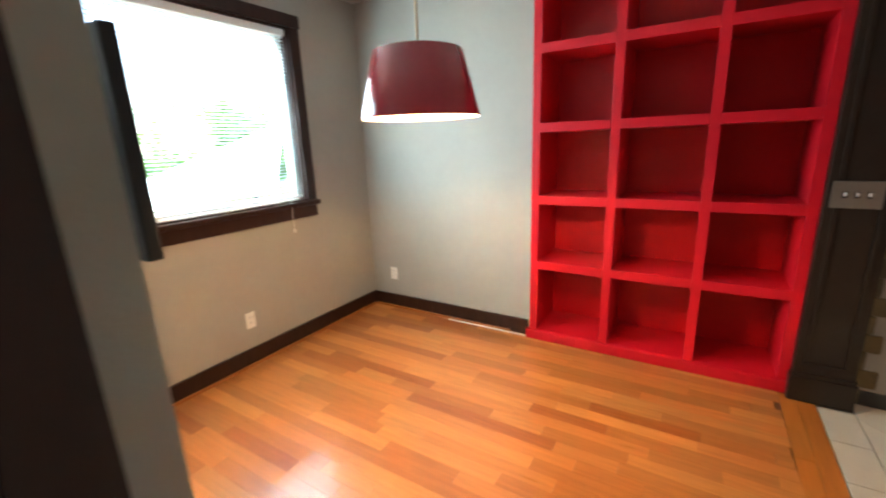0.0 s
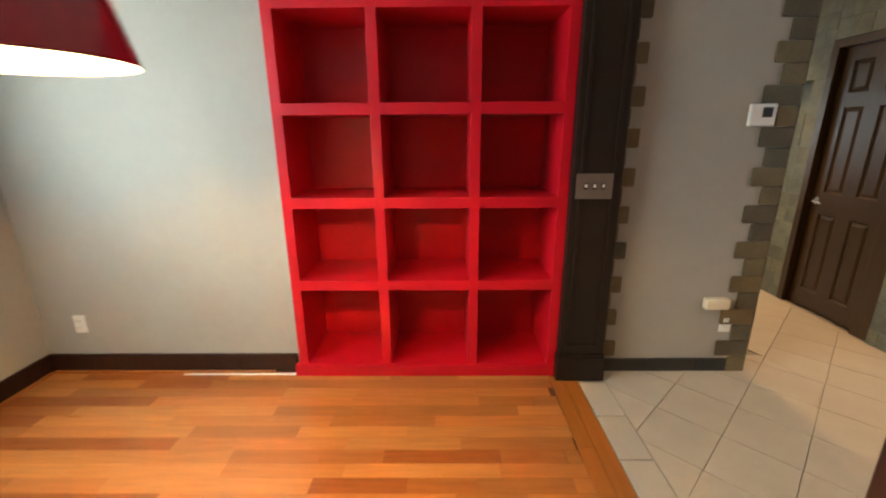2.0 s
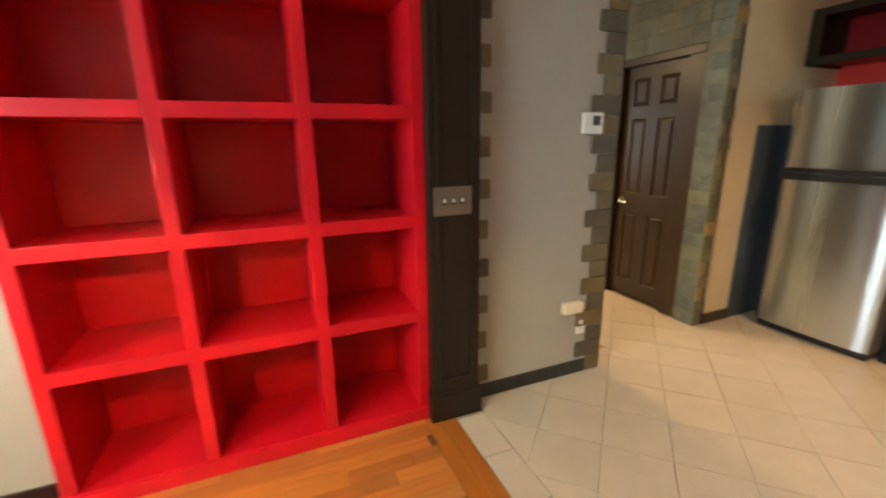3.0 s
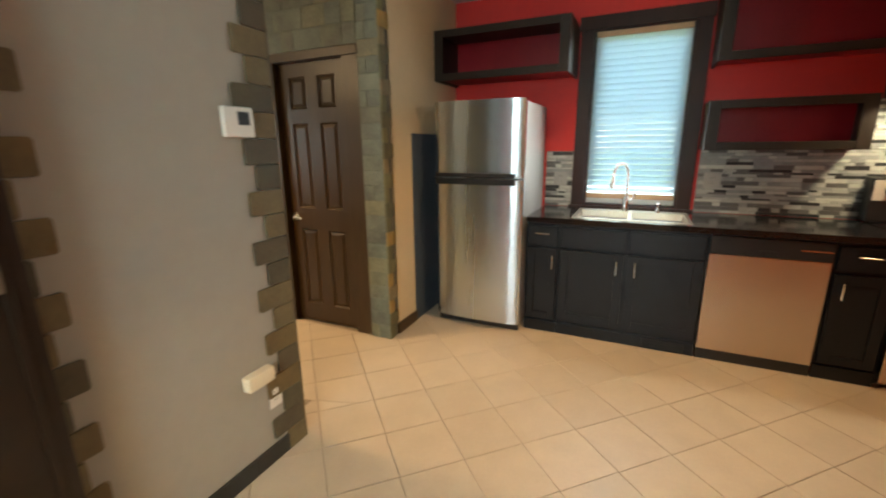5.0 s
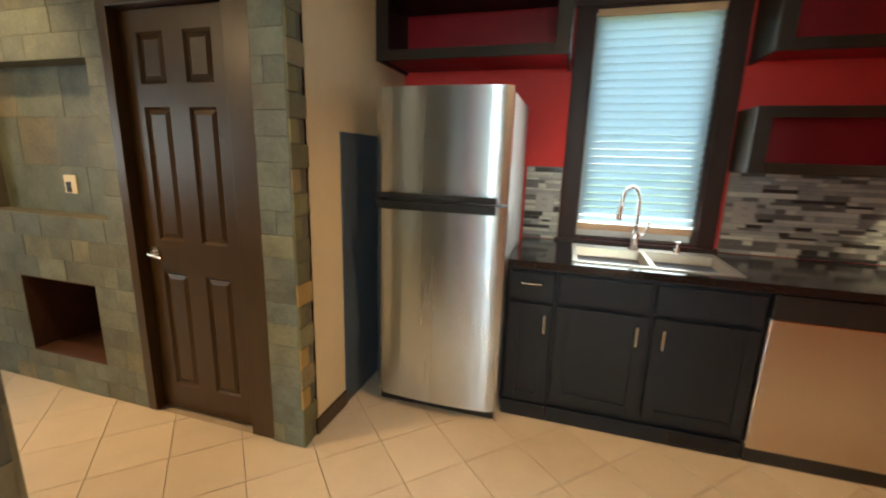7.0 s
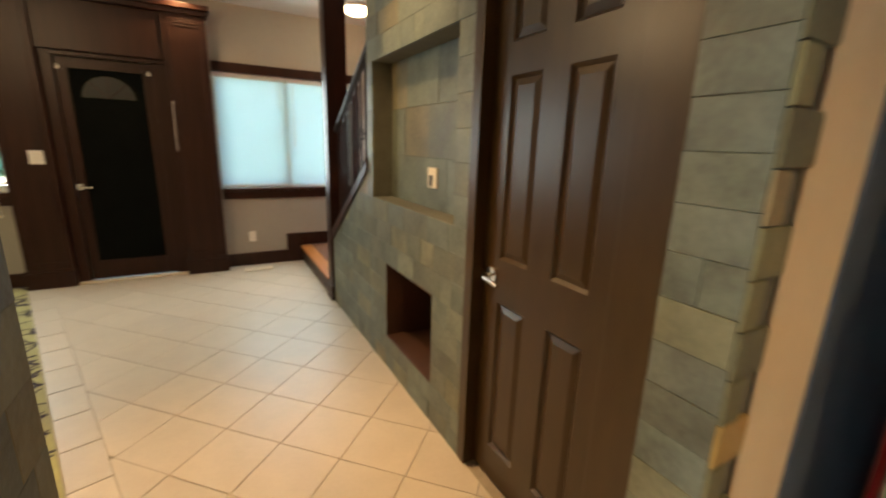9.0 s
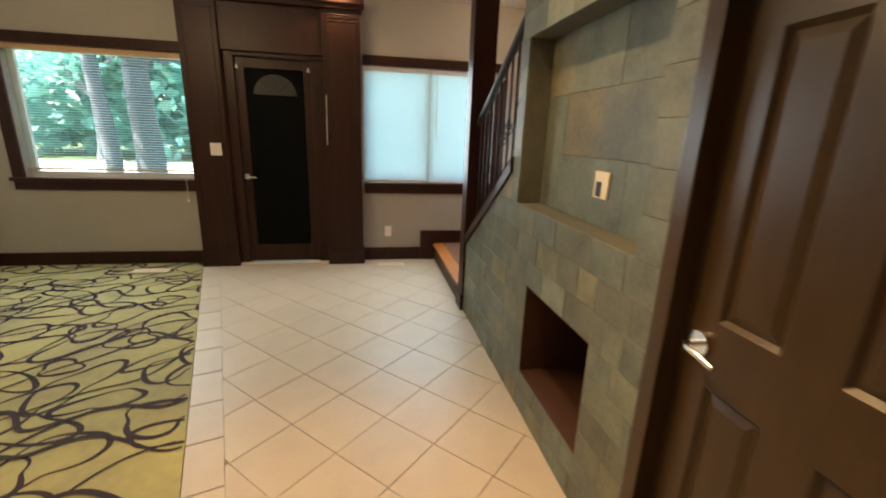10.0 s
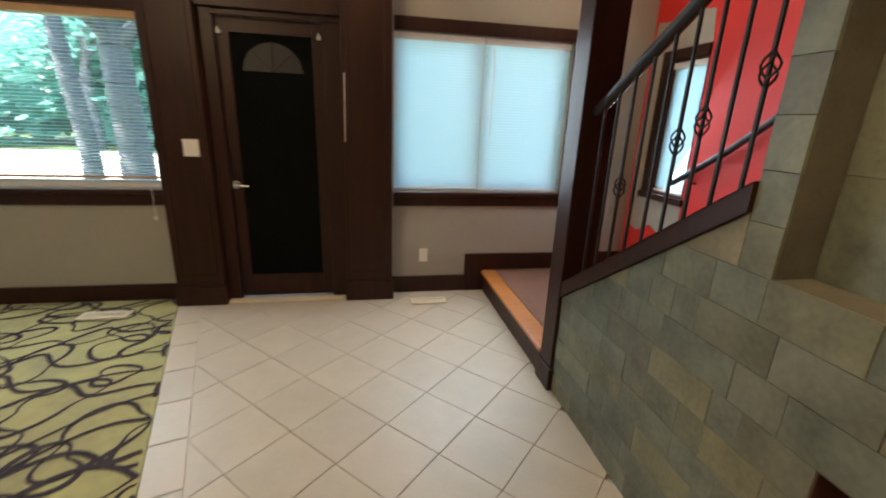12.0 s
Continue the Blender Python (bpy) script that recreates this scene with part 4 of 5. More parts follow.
# ---- kitchen ----
def fridge():
    t = thing("refrigerator", "brushed stainless steel top-freezer refrigerator with black handles", "refrigerator", at=(4.9, 3.42, 0))
    y0, y1 = 3.075, 3.775
    m_side = mat("silver_painted_side", (0.42, 0.40, 0.38), 0.4, 0.3, vary=0.05)
    part("cabinet", boxes(((4.56, y0 + 0.005, 0.05), (5.22, y1 - 0.005, 1.74)), bevel=0.008), m_side, t, "grey painted cabinet sides")
    def door(z0, z1):
        bm = bmesh.new()
        n = 14
        prof = []
        for k in range(n + 1):
            u = y0 + (y1 - y0) * k / n
            s = 2 * k / n - 1
            prof.append((4.475 + 0.022 * s * s + (0.016 if abs(s) == 1 else 0), u))
        a = [bm.verts.new((x, y, z0)) for x, y in prof] + [bm.verts.new((4.555, y1, z0)), bm.verts.new((4.555, y0, z0))]
        b = [bm.verts.new((x, y, z1)) for x, y in prof] + [bm.verts.new((4.555, y1, z1)), bm.verts.new((4.555, y0, z1))]
        q = len(a)
        for k in range(q):
            bm.faces.new((a[k], a[(k + 1) % q], b[(k + 1) % q], b[k]))
        bm.faces.new(a[::-1])
        bm.faces.new(b)
        return bm
    part("freezer_door", door(1.20, 1.755), M_STEEL_COOL_REFLECT, t, "brushed steel freezer door", True)
    part("door", door(0.06, 1.185), M_STEEL_COOL_REFLECT, t, "brushed steel lower door", True)
    part("handle", boxes(((4.435, y0 + 0.045, 1.205), (4.475, y1 - 0.03, 1.235)), bevel=0.006), M_BLACKP, t, "black freezer handle")
    part("handle", boxes(((4.43, y0 + 0.045, 1.150), (4.475, y1 - 0.03, 1.195)), bevel=0.008), M_BLACKP, t, "black lower door handle")
    part("hinge", boxes(((4.47, y1 - 0.04, 1.186), (4.54, y1 + 0.006, 1.199))), M_BLACKP, t)
    part("toe_grille", boxes(((4.53, y0 + 0.01, 0.0), (4.56, y1 - 0.01, 0.055)), bevel=0.003), M_BLACKP, t)
    part("badge", boxes(((4.4735, 3.40, 1.68), (4.476, 3.45, 1.692))), M_CHROME, t)
    return t


fridge()
solid("wall_patch", boxes(((4.40, 3.924, 0.0), (5.2, 3.93, 1.53))), M_NAVY, "dark blue unpainted area of the wall behind the refrigerator", "wall panel", "", "structure")
solid("baseboard_fridge", boxes(((XS + 0.1, 3.915, 0), (4.398, 3.93, 0.085)), bevel=0.002), M_DOOR, "brown baseboard on the tan wall", "baseboard", "", "structure")


def cab_door(t, y0, y1, z0, z1, handle_y=None, handle_z=None, vertical=True, frame_w=0.055, x=4.62):
    """Shaker front, facing -x, with its bar handle."""
    d = part("door" if vertical else "drawer_front", boxes(((x - 0.012, y0, z0), (x + 0.008, y1, z1)), bevel=0.003), M_CAB, t)
    if z1 - z0 > 0.2:
        part("frame", boxes(((x - 0.02, y0, z0), (x - 0.0125, y0 + frame_w, z1)), ((x - 0.02, y1 - frame_w, z0), (x - 0.0125, y1, z1)), ((x - 0.02, y0 + frame_w, z0), (x - 0.0125, y1 - frame_w, z0 + frame_w)), ((x - 0.02, y0 + frame_w, z1 - frame_w), (x - 0.0125, y1 - frame_w, z1)), bevel=0.002), M_CAB, d)
    if handle_y is not None:
        if vertical:
            pts = [(x - 0.02, handle_y, handle_z - 0.05), (x - 0.045, handle_y, handle_z - 0.05), (x - 0.045, handle_y, handle_z + 0.05), (x - 0.02, handle_y, handle_z + 0.05)]
        else:
            pts = [(x - 0.012, handle_y - 0.05, handle_z), (x - 0.04, handle_y - 0.05, handle_z), (x - 0.04, handle_y + 0.05, handle_z), (x - 0.012, handle_y + 0.05, handle_z)]
        part("handle", tube(bmesh.new(), pts, 0.005, 8), M_CHROME, d, "nickel bar handle")
    return d


def base_cabinet(name, y0, y1, label, fronts):
    t = thing(name, label, "cabinet", "base cabinets", at=(4.9, (y0 + y1) / 2, 0))
    part("body", boxes(((4.632, y0 + 0.001, 0.09), (5.22, y1 - 0.001, 0.868))), M_CAB, t)
    part("toe_kick", boxes(((4.612, y0 + 0.001, 0.0), (4.64, y1 - 0.001, 0.089)), bevel=0.003), M_CAB, t)
    for f in fronts:
        cab_door(t, *f)
    return t


base_cabinet("base_cabinet", 2.81, 3.06, "narrow black shaker base cabinet with a drawer beside the refrigerator", [(2.825, 3.045, 0.70, 0.845, 2.935, 0.79, False), (2.825, 3.045, 0.11, 0.675, 2.855, 0.58, True)])
sink_cab = base_cabinet("sink_cabinet", 1.87, 2.81, "black shaker sink cabinet with two doors", [(2.365, 2.795, 0.70, 0.845, None, None, False), (1.885, 2.335, 0.70, 0.845, None, None, False), (2.365, 2.795, 0.13, 0.675, 2.41, 0.58, True), (1.885, 2.335, 0.13, 0.675, 2.29, 0.58, True)])
grille = part("floor_grille", boxes(((4.604, 1.93, 0.015), (4.612, 2.20, 0.022)), ((4.604, 1.93, 0.068), (4.612, 2.20, 0.075)), ((4.604, 1.93, 0.022), (4.612, 1.94, 0.068)), ((4.604, 2.19, 0.022), (4.612, 2.20, 0.068))), M_BLACKP, sink_cab)
for k in range(4):
    part("louvre", boxes(((4.606, 1.94, 0.027 + 0.010 * k), (4.612, 2.19, 0.032 + 0.010 * k))), M_BLACKP, grille)
base_cabinet("base_cabinet", 0.94, 1.235, "narrow black shaker base cabinet with a drawer beside the range", [(0.955, 1.22, 0.70, 0.845, 1.09, 0.79, False), (0.955, 1.22, 0.11, 0.675, 1.18, 0.58, True)])


def dishwasher():
    t = thing("dishwasher", "stainless steel dishwasher with a black control panel", "dishwasher", at=(4.9, 1.55, 0))
    part("tub", boxes(((4.64, 1.24, 0.09), (5.2, 1.865, 0.865))), M_BLACKP, t)
    part("door", boxes(((4.605, 1.243, 0.075), (4.64, 1.862, 0.742)), bevel=0.006), M_STEEL_WARM_REFLECT, t, "brushed steel door")
    part("control_panel", boxes(((4.60, 1.243, 0.745), (4.64, 1.862, 0.862)), bevel=0.006), M_BLACKP, t, "black control panel")
    part("latch", boxes(((4.596, 1.50, 0.765), (4.601, 1.60, 0.785)), bevel=0.002), M_BLACKP, t)
    part("trim_strip", boxes(((4.597, 1.25, 0.80), (4.601, 1.40, 0.808))), M_CHROME, t)
    part("kick_plate", boxes(((4.612, 1.243, 0.0), (4.638, 1.862, 0.073))), M_BLACKP, t)
    return t


dishwasher()
ctr = bmesh.new()
def ring(z):
    o = [(4.585, 0.938), (XE - 0.014, 0.938), (XE - 0.014, 3.062), (4.585, 3.062)]
    i = [(4.66, 1.98), (5.13, 1.98), (5.13, 2.735), (4.66, 2.735)]
    return [ctr.verts.new((*p, z)) for p in o], [ctr.verts.new((*p, z)) for p in i]


(ot, it), (ol, il) = ring(0.912), ring(0.872)
for k in range(4):
    j = (k + 1) % 4
    for f in ((ot[k], ot[j], it[j], it[k]), (ol[k], il[k], il[j], ol[j]), (ot[k], ol[k], ol[j], ot[j]), (it[k], it[j], il[j], il[k])):
        ctr.faces.new(f)
bmesh.ops.bevel(ctr, geom=[e for e in ctr.edges if len(e.link_faces) == 2 and e.calc_face_angle() > 1.0 and all(v in ot or v in ol for v in e.verts)], offset=0.004, segments=2, affect="EDGES")
solid("worktop", ctr, M_GRANITE, "polished black granite worktop with a sink cut-out", "worktop", "")


def sink():
    t = thing("sink", "stainless steel double-bowl sink set in the worktop", "sink", at=(4.9, 2.36, 0.9))
    # the brown that the bowls reflect is part of this steel's colour
    m = mat("satin_steel_tan_reflection", (0.43, 0.36, 0.28), 0.34, 1.0, vary=0.08)
    bm = bmesh.new()
    x0, x1 = 4.65, 5.14
    box(bm, (x0, 1.97, 0.9125), (x1, 1.995, 0.919)), box(bm, (x0, 2.72, 0.9125), (x1, 2.745, 0.919)), box(bm, (x0, 1.995, 0.9125), (x0 + 0.025, 2.72, 0.919)), box(bm, (x1 - 0.09, 1.995, 0.9125), (x1, 2.72, 0.919)), box(bm, (x0 + 0.025, 2.345, 0.9125), (x1 - 0.09, 2.37, 0.919))
    part("rim", bm, m, t, "brushed steel rim")
    for a, b in ((1.995, 2.345), (2.37, 2.72)):
        bw = bmesh.new()
        xa, xb, zb = x0 + 0.025, x1 - 0.09, 0.74
        top = [(xa, a), (xb, a), (xb, b), (xa, b)]
        lo = [(xa + 0.03, a + 0.03), (xb - 0.03, a + 0.03), (xb - 0.03, b - 0.03), (xa + 0.03, b - 0.03)]
        va, vb = [bw.verts.new((u, v, 0.913)) for u, v in top], [bw.verts.new((u, v, zb)) for u, v in lo]
        for k in range(4):
            bw.faces.new((va[k], va[(k + 1) % 4], vb[(k + 1) % 4], vb[k]))
        bw.faces.new(vb)
        part("bowl", bw, m, t, "", True)
    return t


sink()


def faucet():
    t = thing("faucet", "brushed nickel gooseneck kitchen faucet with side sprayer", "faucet", at=(5.09, 2.40, 0.919))
    b = (5.09, 2.40)
    part("base", lathe(bmesh.new(), [(0.03, 0.0), (0.028, 0.012), (0.022, 0.02), (0.024, 0.06), (0.021, 0.10), (0.015, 0.115)], (b[0], b[1], 0.919), 20), M_CHROME, t, "", True)
    pts = [(b[0], b[1], 1.0), (b[0], b[1], 1.18)]
    for k in range(9):
        a = math.pi * k / 8
        pts.append((b[0] - 0.035 + 0.035 * math.cos(a), b[1] + 0.05 - 0.05 * math.cos(a), 1.20 + 0.085 * math.sin(a)))
    pts += [(b[0] - 0.072, b[1] + 0.102, 1.17)]
    part("neck", tube(bmesh.new(), pts, 0.011, 12), M_CHROME, t, "", True)
    part("spray_head", rod(bmesh.new(), (b[0] - 0.072, b[1] + 0.102, 1.178), (b[0] - 0.078, b[1] + 0.110, 1.10), 0.013, 14, 0.021), M_CHROME, t, "", True)
    part("lever", tube(bmesh.new(), [(b[0], b[1] - 0.02, 1.0), (b[0], b[1] - 0.05, 1.02), (b[0] - 0.005, b[1] - 0.065, 1.09)], 0.008, 10), M_CHROME, t, "", True)
    return t


faucet()
solid("soap_dispenser", lathe(bmesh.new(), [(0.018, 0.0), (0.016, 0.02), (0.008, 0.03), (0.008, 0.055), (0.02, 0.058), (0.018, 0.068), (0.001, 0.07)], (5.09, 2.17, 0.919), 16), M_CHROME, "small nickel soap dispenser on the sink rim", "soap dispenser", smooth=True)


def kitchen_range():
    t = thing("range", "stainless steel electric range with a black glass top", "stove", at=(4.9, 0.55, 0))
    y0, y1 = 0.172, 0.932
    m_glass = mat("black_glass", (0.006, 0.006, 0.007), 0.06, vary=0.1)
    part("body", boxes(((4.63, y0, 0.02), (5.24, y1, 0.895))), M_BLACKP, t)
    part("cooktop", boxes(((4.59, y0 - 0.002, 0.896), (5.2, y1 + 0.002, 0.918)), bevel=0.005), m_glass, t, "black glass cooktop")
    d = part("oven_door", boxes(((4.585, y0 + 0.004, 0.27), (4.63, y1 - 0.004, 0.80)), bevel=0.008), M_STEEL_WARM_REFLECT, t, "stainless oven door")
    part("window", boxes(((4.5825, y0 + 0.13, 0.42), (4.586, y1 - 0.13, 0.70)), bevel=0.002), m_glass, d, "dark oven window")
    part("handle", tube(bmesh.new(), [(4.585, y0 + 0.06, 0.80), (4.54, y0 + 0.06, 0.81), (4.54, y1 - 0.06, 0.81), (4.585, y1 - 0.06, 0.80)], 0.012), M_BLACKP, d)
    part("front_rail", boxes(((4.595, y0 + 0.004, 0.805), (4.63, y1 - 0.004, 0.893)), bevel=0.004), M_BLACKP, t)
    part("drawer", boxes(((4.588, y0 + 0.004, 0.045), (4.63, y1 - 0.004, 0.255)), bevel=0.006), M_STEEL_WARM_REFLECT, t, "stainless storage drawer")
    part("backguard", boxes(((5.14, y0, 0.918), (5.24, y1 + 0.02, 1.205)), bevel=0.01), M_BLACKP, t, "black back guard")
    part("control_strip", boxes(((5.132, y0 + 0.012, 1.062), (5.141, y1 + 0.008, 1.192)), bevel=0.003), mat("pale_steel_panel", (0.62, 0.58, 0.50), 0.42, 0.4, vary=0.04), t, "pale steel control strip")
    dp = part("display", boxes(((5.129, 0.47, 1.092), (5.133, 0.65, 1.166))), m_glass, t, "dark clock display")
    m_dig = glow("green_digits", (0.1, 0.8, 0.35), 0.10)
    for y in (0.598, 0.578, 0.552, 0.532):
        part("digit", boxes(((5.1278, y - 0.005, 1.122), (5.129, y + 0.005, 1.142))), m_dig, dp)
    for y in (0.86, 0.77, 0.34, 0.25):
        part("knob", rod(bmesh.new(), (5.132, y, 1.125), (5.10, y, 1.125), 0.026, 16, 0.022), M_BLACKP, t, "black knob", True)
    return t


kitchen_range()


# cabinet red, darkened: the shade inside the open boxes is in the colour
M_SHADED_RED = mat("red_paint_with_shade", (0.27, 0.006, 0.014), 0.4, spec=0.35, vary=0.12, scale=5)


def open_cabinet(name, y0, y1, z0, z1, label, x0=4.94):
    """Doorless wall cabinet: dark face frame and box, red inside."""
    t = thing(name, label, "cabinet", "wall cabinets", at=(5.1, (y0 + y1) / 2, z0))
    xb = XE - 0.004
    part("side", boxes(((x0 + 0.02, y0, z0), (xb, y0 + 0.018, z1))), M_TRIM2, t)
    part("side", boxes(((x0 + 0.02, y1 - 0.018, z0), (xb, y1, z1))), M_TRIM2, t)
    part("bottom", boxes(((x0 + 0.02, y0 + 0.018, z0 + 0.02), (xb, y1 - 0.018, z0 + 0.038))), M_SHADED_RED, t)
    part("top", boxes(((x0 + 0.02, y0 + 0.018, z1 - 0.018), (xb, y1 - 0.018, z1))), M_TRIM2, t)
    part("back", boxes(((xb - 0.008, y0 + 0.018, z0 + 0.038), (xb, y1 - 0.018, z1 - 0.018))), M_SHADED_RED, t)
    f = 0.055
    part("face_frame", boxes(((x0, y0, z0), (x0 + 0.02, y0 + f + 0.02, z1)), ((x0, y1 - f - 0.02, z0), (x0 + 0.02, y1, z1)), ((x0, y0 + f + 0.02, z0), (x0 + 0.02, y1 - f - 0.02, z0 + f)), ((x0, y0 + f + 0.02, z1 - f), (x0 + 0.02, y1 - f - 0.02, z1)), bevel=0.003), M_TRIM2, t, "espresso painted face frame")
    return t


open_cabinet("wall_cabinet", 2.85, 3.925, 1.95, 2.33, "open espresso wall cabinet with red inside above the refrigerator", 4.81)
open_cabinet("wall_cabinet", 0.82, 1.925, 1.955, 2.42, "long open espresso wall cabinet with red inside")
open_cabinet("wall_cabinet", 1.05, 1.93, 1.385, 1.715, "low open espresso wall cabinet with red inside over the backsplash", 5.0)


def hood():
    t = thing("range_hood", "dark slim range hood with a small lamp", "range hood", at=(5.0, 0.5, 1.7))
    bm = bmesh.new()
    slab(bm, [(4.80, 1.70), (5.265, 1.70), (5.265, 1.95), (4.94, 1.95), (4.80, 1.76)], lambda u, v, q: (u, 0.17 + q, v), 0.0, 0.78)
    part("body", bm, M_TRIM2, t)
    part("lamp_lens", boxes(((4.83, 0.82, 1.694), (4.87, 0.89, 1.700)), bevel=0.002), glow("hood_lamp_glow", (1.0, 0.85, 0.6), 6), t, "lit hood lamp")
    return t


hood()
spot_lamp("hood_light", (4.90, 0.86, 1.685), (5.02, 0.84, 0.9), 3.7, (1.0, 0.88, 0.64), 150, 0.02, 0.35)
M_GREYPLATE = mat("dull_metal_plate", (0.34, 0.33, 0.30), 0.4, 0.4, vary=0.08)
outlet("wall_outlet", (XE - 0.012, 2.94, 1.15), "-x", "dull metal double outlet on the mosaic backsplash", w=0.115, m=M_GREYPLATE)
outlet("wall_outlet", (XE - 0.012, 1.82, 1.16), "-x", "dull metal double outlet on the mosaic backsplash", w=0.115, m=M_GREYPLATE)
for outline in ([(8.365, 0.86), (8.50, 0.84), (8.52, 1.3), (8.49, 1.7), (8.52, 2.05), (8.365, 2.02)],
                [(7.90, 1.975), (8.364, 1.975), (8.52, 2.06), (8.50, 2.20), (8.30, 2.17), (8.12, 2.21), (7.93, 2.18)],
                [(7.89, 0.68), (8.05, 0.60), (8.20, 0.66), (8.36, 0.58), (8.50, 0.62), (8.50, 0.838), (8.364, 0.865), (7.90, 0.865)]):
    solid("paint_patch", slab(bmesh.new(), outline, lambda u, v, q: (XE - q, u, v), 0.0, 0.003), M_GREY, "grey unpainted area with ragged edge on the red stair wall", "wall paint", "", "structure")

# ---- outside ----
M_LAWN = mat("lawn", (0.07, 0.12, 0.03), 0.9, vary=0.4, scale=1.5)
solid("ground", boxes(((-160, -160, -0.62), (160, 160, -0.5))), M_LAWN, "green lawn around the house", "ground", "", "structure")
M_ROAD = mat("pale_concrete", (0.55, 0.53, 0.48), 0.85, vary=0.12, scale=1.2, bump=0.1)
solid("pavement", boxes(((-40, 16.5, -0.5), (40, 27.5, -0.44))), M_ROAD, "sunlit pale concrete street", "pavement", "", "structure")
solid("driveway", boxes(((-9.5, -8, -0.5), (-3.5, 12, -0.45))), M_ROAD, "sunlit pale concrete driveway", "pavement", "", "structure")
# bark pushed to blue-grey: shade under the sky is painted into it
M_BARK = mat("bark_with_blue_shade", (0.115, 0.125, 0.14), 0.9, vary=0.25, scale=5, bump=0.6, bump_scale=18, stretch=(3, 3, 0.6))
# green lightened to pale teal, so bright blue haze sits in the leaf colour
M_LEAF = see_through_slat("leaves_with_teal_haze", (0.26, 0.54, 0.48), 0.62)
M_LEAF_SUN = see_through_slat("sunlit_yellow_green_leaves", (0.20, 0.38, 0.10), 0.55)


def leaf_cloud(centers, n, size, rng, leaf=None):
    """Many small bent leaves spread through uneven clumps."""
    verts, faces = [], []
    for _ in range(n):
        c, r = rng.choice(centers)
        d = Vector((rng.gauss(0, 1), rng.gauss(0, 1), rng.gauss(0, 0.8)))
        p = Vector(c) + d * r * 0.5
        u = Vector((rng.uniform(-1, 1), rng.uniform(-1, 1), rng.uniform(-0.6, 0.6))).normalized()
        w = u.cross(Vector((rng.uniform(-1, 1), rng.uniform(-1, 1), rng.uniform(-1, 1)))).normalized()
        s = size * rng.uniform(0.6, 1.4)
        k = len(verts)
        verts += [p - u * s, p + w * s * 0.45, p + u * s, p - w * s * 0.45]
        faces += [(k, k + 1, k + 2), (k, k + 2, k + 3)]
    me = bpy.data.meshes.new("crown")
    me.from_pydata([tuple(v) for v in verts], [], faces)
    me.materials.append(leaf or M_LEAF)
    return me


def tree(x, y, r, h, lean, seed, label, crown_r=3.2, leaves=5000, leaf=None):
    rng = random.Random(seed)
    t = thing("tree", label, "tree", "trees by the street", at=(x, y, -0.5))
    bm = bmesh.new()
    n = 9
    pts = [(x + lean * (k / n) ** 1.5, y + 0.1 * math.sin(k), -0.5 + h * k / n) for k in range(n + 1)]
    for i in range(n):
        rod(bm, pts[i], pts[i + 1], r * (1.25 if i == 0 else 1) * (1 - 0.5 * i / n), 12, r * (1 - 0.5 * (i + 1) / n))
    limbs, top = [], Vector(pts[-1])
    for k in range(7):
        a = 2 * math.pi * k / 7 + rng.uniform(-0.3, 0.3)
        st = Vector(pts[rng.randint(5, n)])
        en = st + Vector((math.cos(a) * crown_r * 0.7, math.sin(a) * crown_r * 0.7, rng.uniform(0.8, 2.4)))
        rod(bm, st, en, r * 0.38, 8, r * 0.12)
        limbs.append(en)
    part("trunk", bm, M_BARK, t, "bark trunk tinted with blue sky shade", True)
    cs = [(tuple(e), crown_r * 0.42) for e in limbs] + [(tuple(top + Vector((rng.uniform(-1, 1), rng.uniform(-1, 1), rng.uniform(0, 2.2)))), crown_r * 0.4) for _ in range(5)]
    cr = new("crown", leaf_cloud(cs, leaves, 0.17, rng, leaf))
    cr.parent = t
    cr.data.transform(Matrix.Translation((-x, -y, 0.5)))
    return t


tree(-1.74, 13.5, 0.165, 6.2, -0.15, 3, "tall street tree with a slim trunk tinted blue-grey")
tree(-1.52, 14.5, 0.32, 5.4, 0.1, 4, "thick-trunked leafy street tree")
tree(-10.0, 28.8, 0.3, 5.5, 0.2, 5, "leafy tree beyond the street", 3.6)
tree(2.8, 29.0, 0.3, 5.5, 0.2, 6, "leafy tree beyond the street", 3.6)
tree(-10.4, 8.7, 0.09, 1.3, 0.1, 7, "small bright leafy tree beside the driveway", 0.95, 2500, M_LEAF_SUN)
rng_h = random.Random(11)
hedge = new("far_trees", leaf_cloud([((rng_h.uniform(-34, 26), rng_h.uniform(30, 36), rng_h.uniform(0.4, 8.5)), 2.0) for _ in range(300)], 30000, 0.48, rng_h))
tagged(hedge, "dense green woodland beyond the street", "trees", "", "stuff")
hedge2 = new("far_trees", leaf_cloud([((rng_h.uniform(-26, -20), rng_h.uniform(-12, 22), rng_h.uniform(0.2, 4.0)), 1.6) for _ in range(60)], 9000, 0.22, rng_h, M_LEAF_SUN))
tagged(hedge2, "green trees and shrubs beyond the driveway", "trees", "", "stuff")
hyd = thing("fire_hydrant", "small red fire hydrant on the pale pavement", "fire hydrant", at=(-8.7, 20.9, -0.44))
M_HYD = mat("red_hydrant_paint", (0.62, 0.03, 0.03), 0.5, vary=0.1)
part("barrel", lathe(bmesh.new(), [(0.17, 0.0), (0.17, 0.05), (0.12, 0.07), (0.12, 0.55), (0.15, 0.57), (0.14, 0.64), (0.08, 0.74), (0.03, 0.78), (0.03, 0.82), (0.001, 0.82)], (-8.7, 20.9, -0.44), 16), M_HYD, hyd, "", True)
part("nozzle", rod(bmesh.new(), (-8.9, 20.9, 0.01), (-8.5, 20.9, 0.01), 0.06, 12), M_HYD, hyd, "", True)

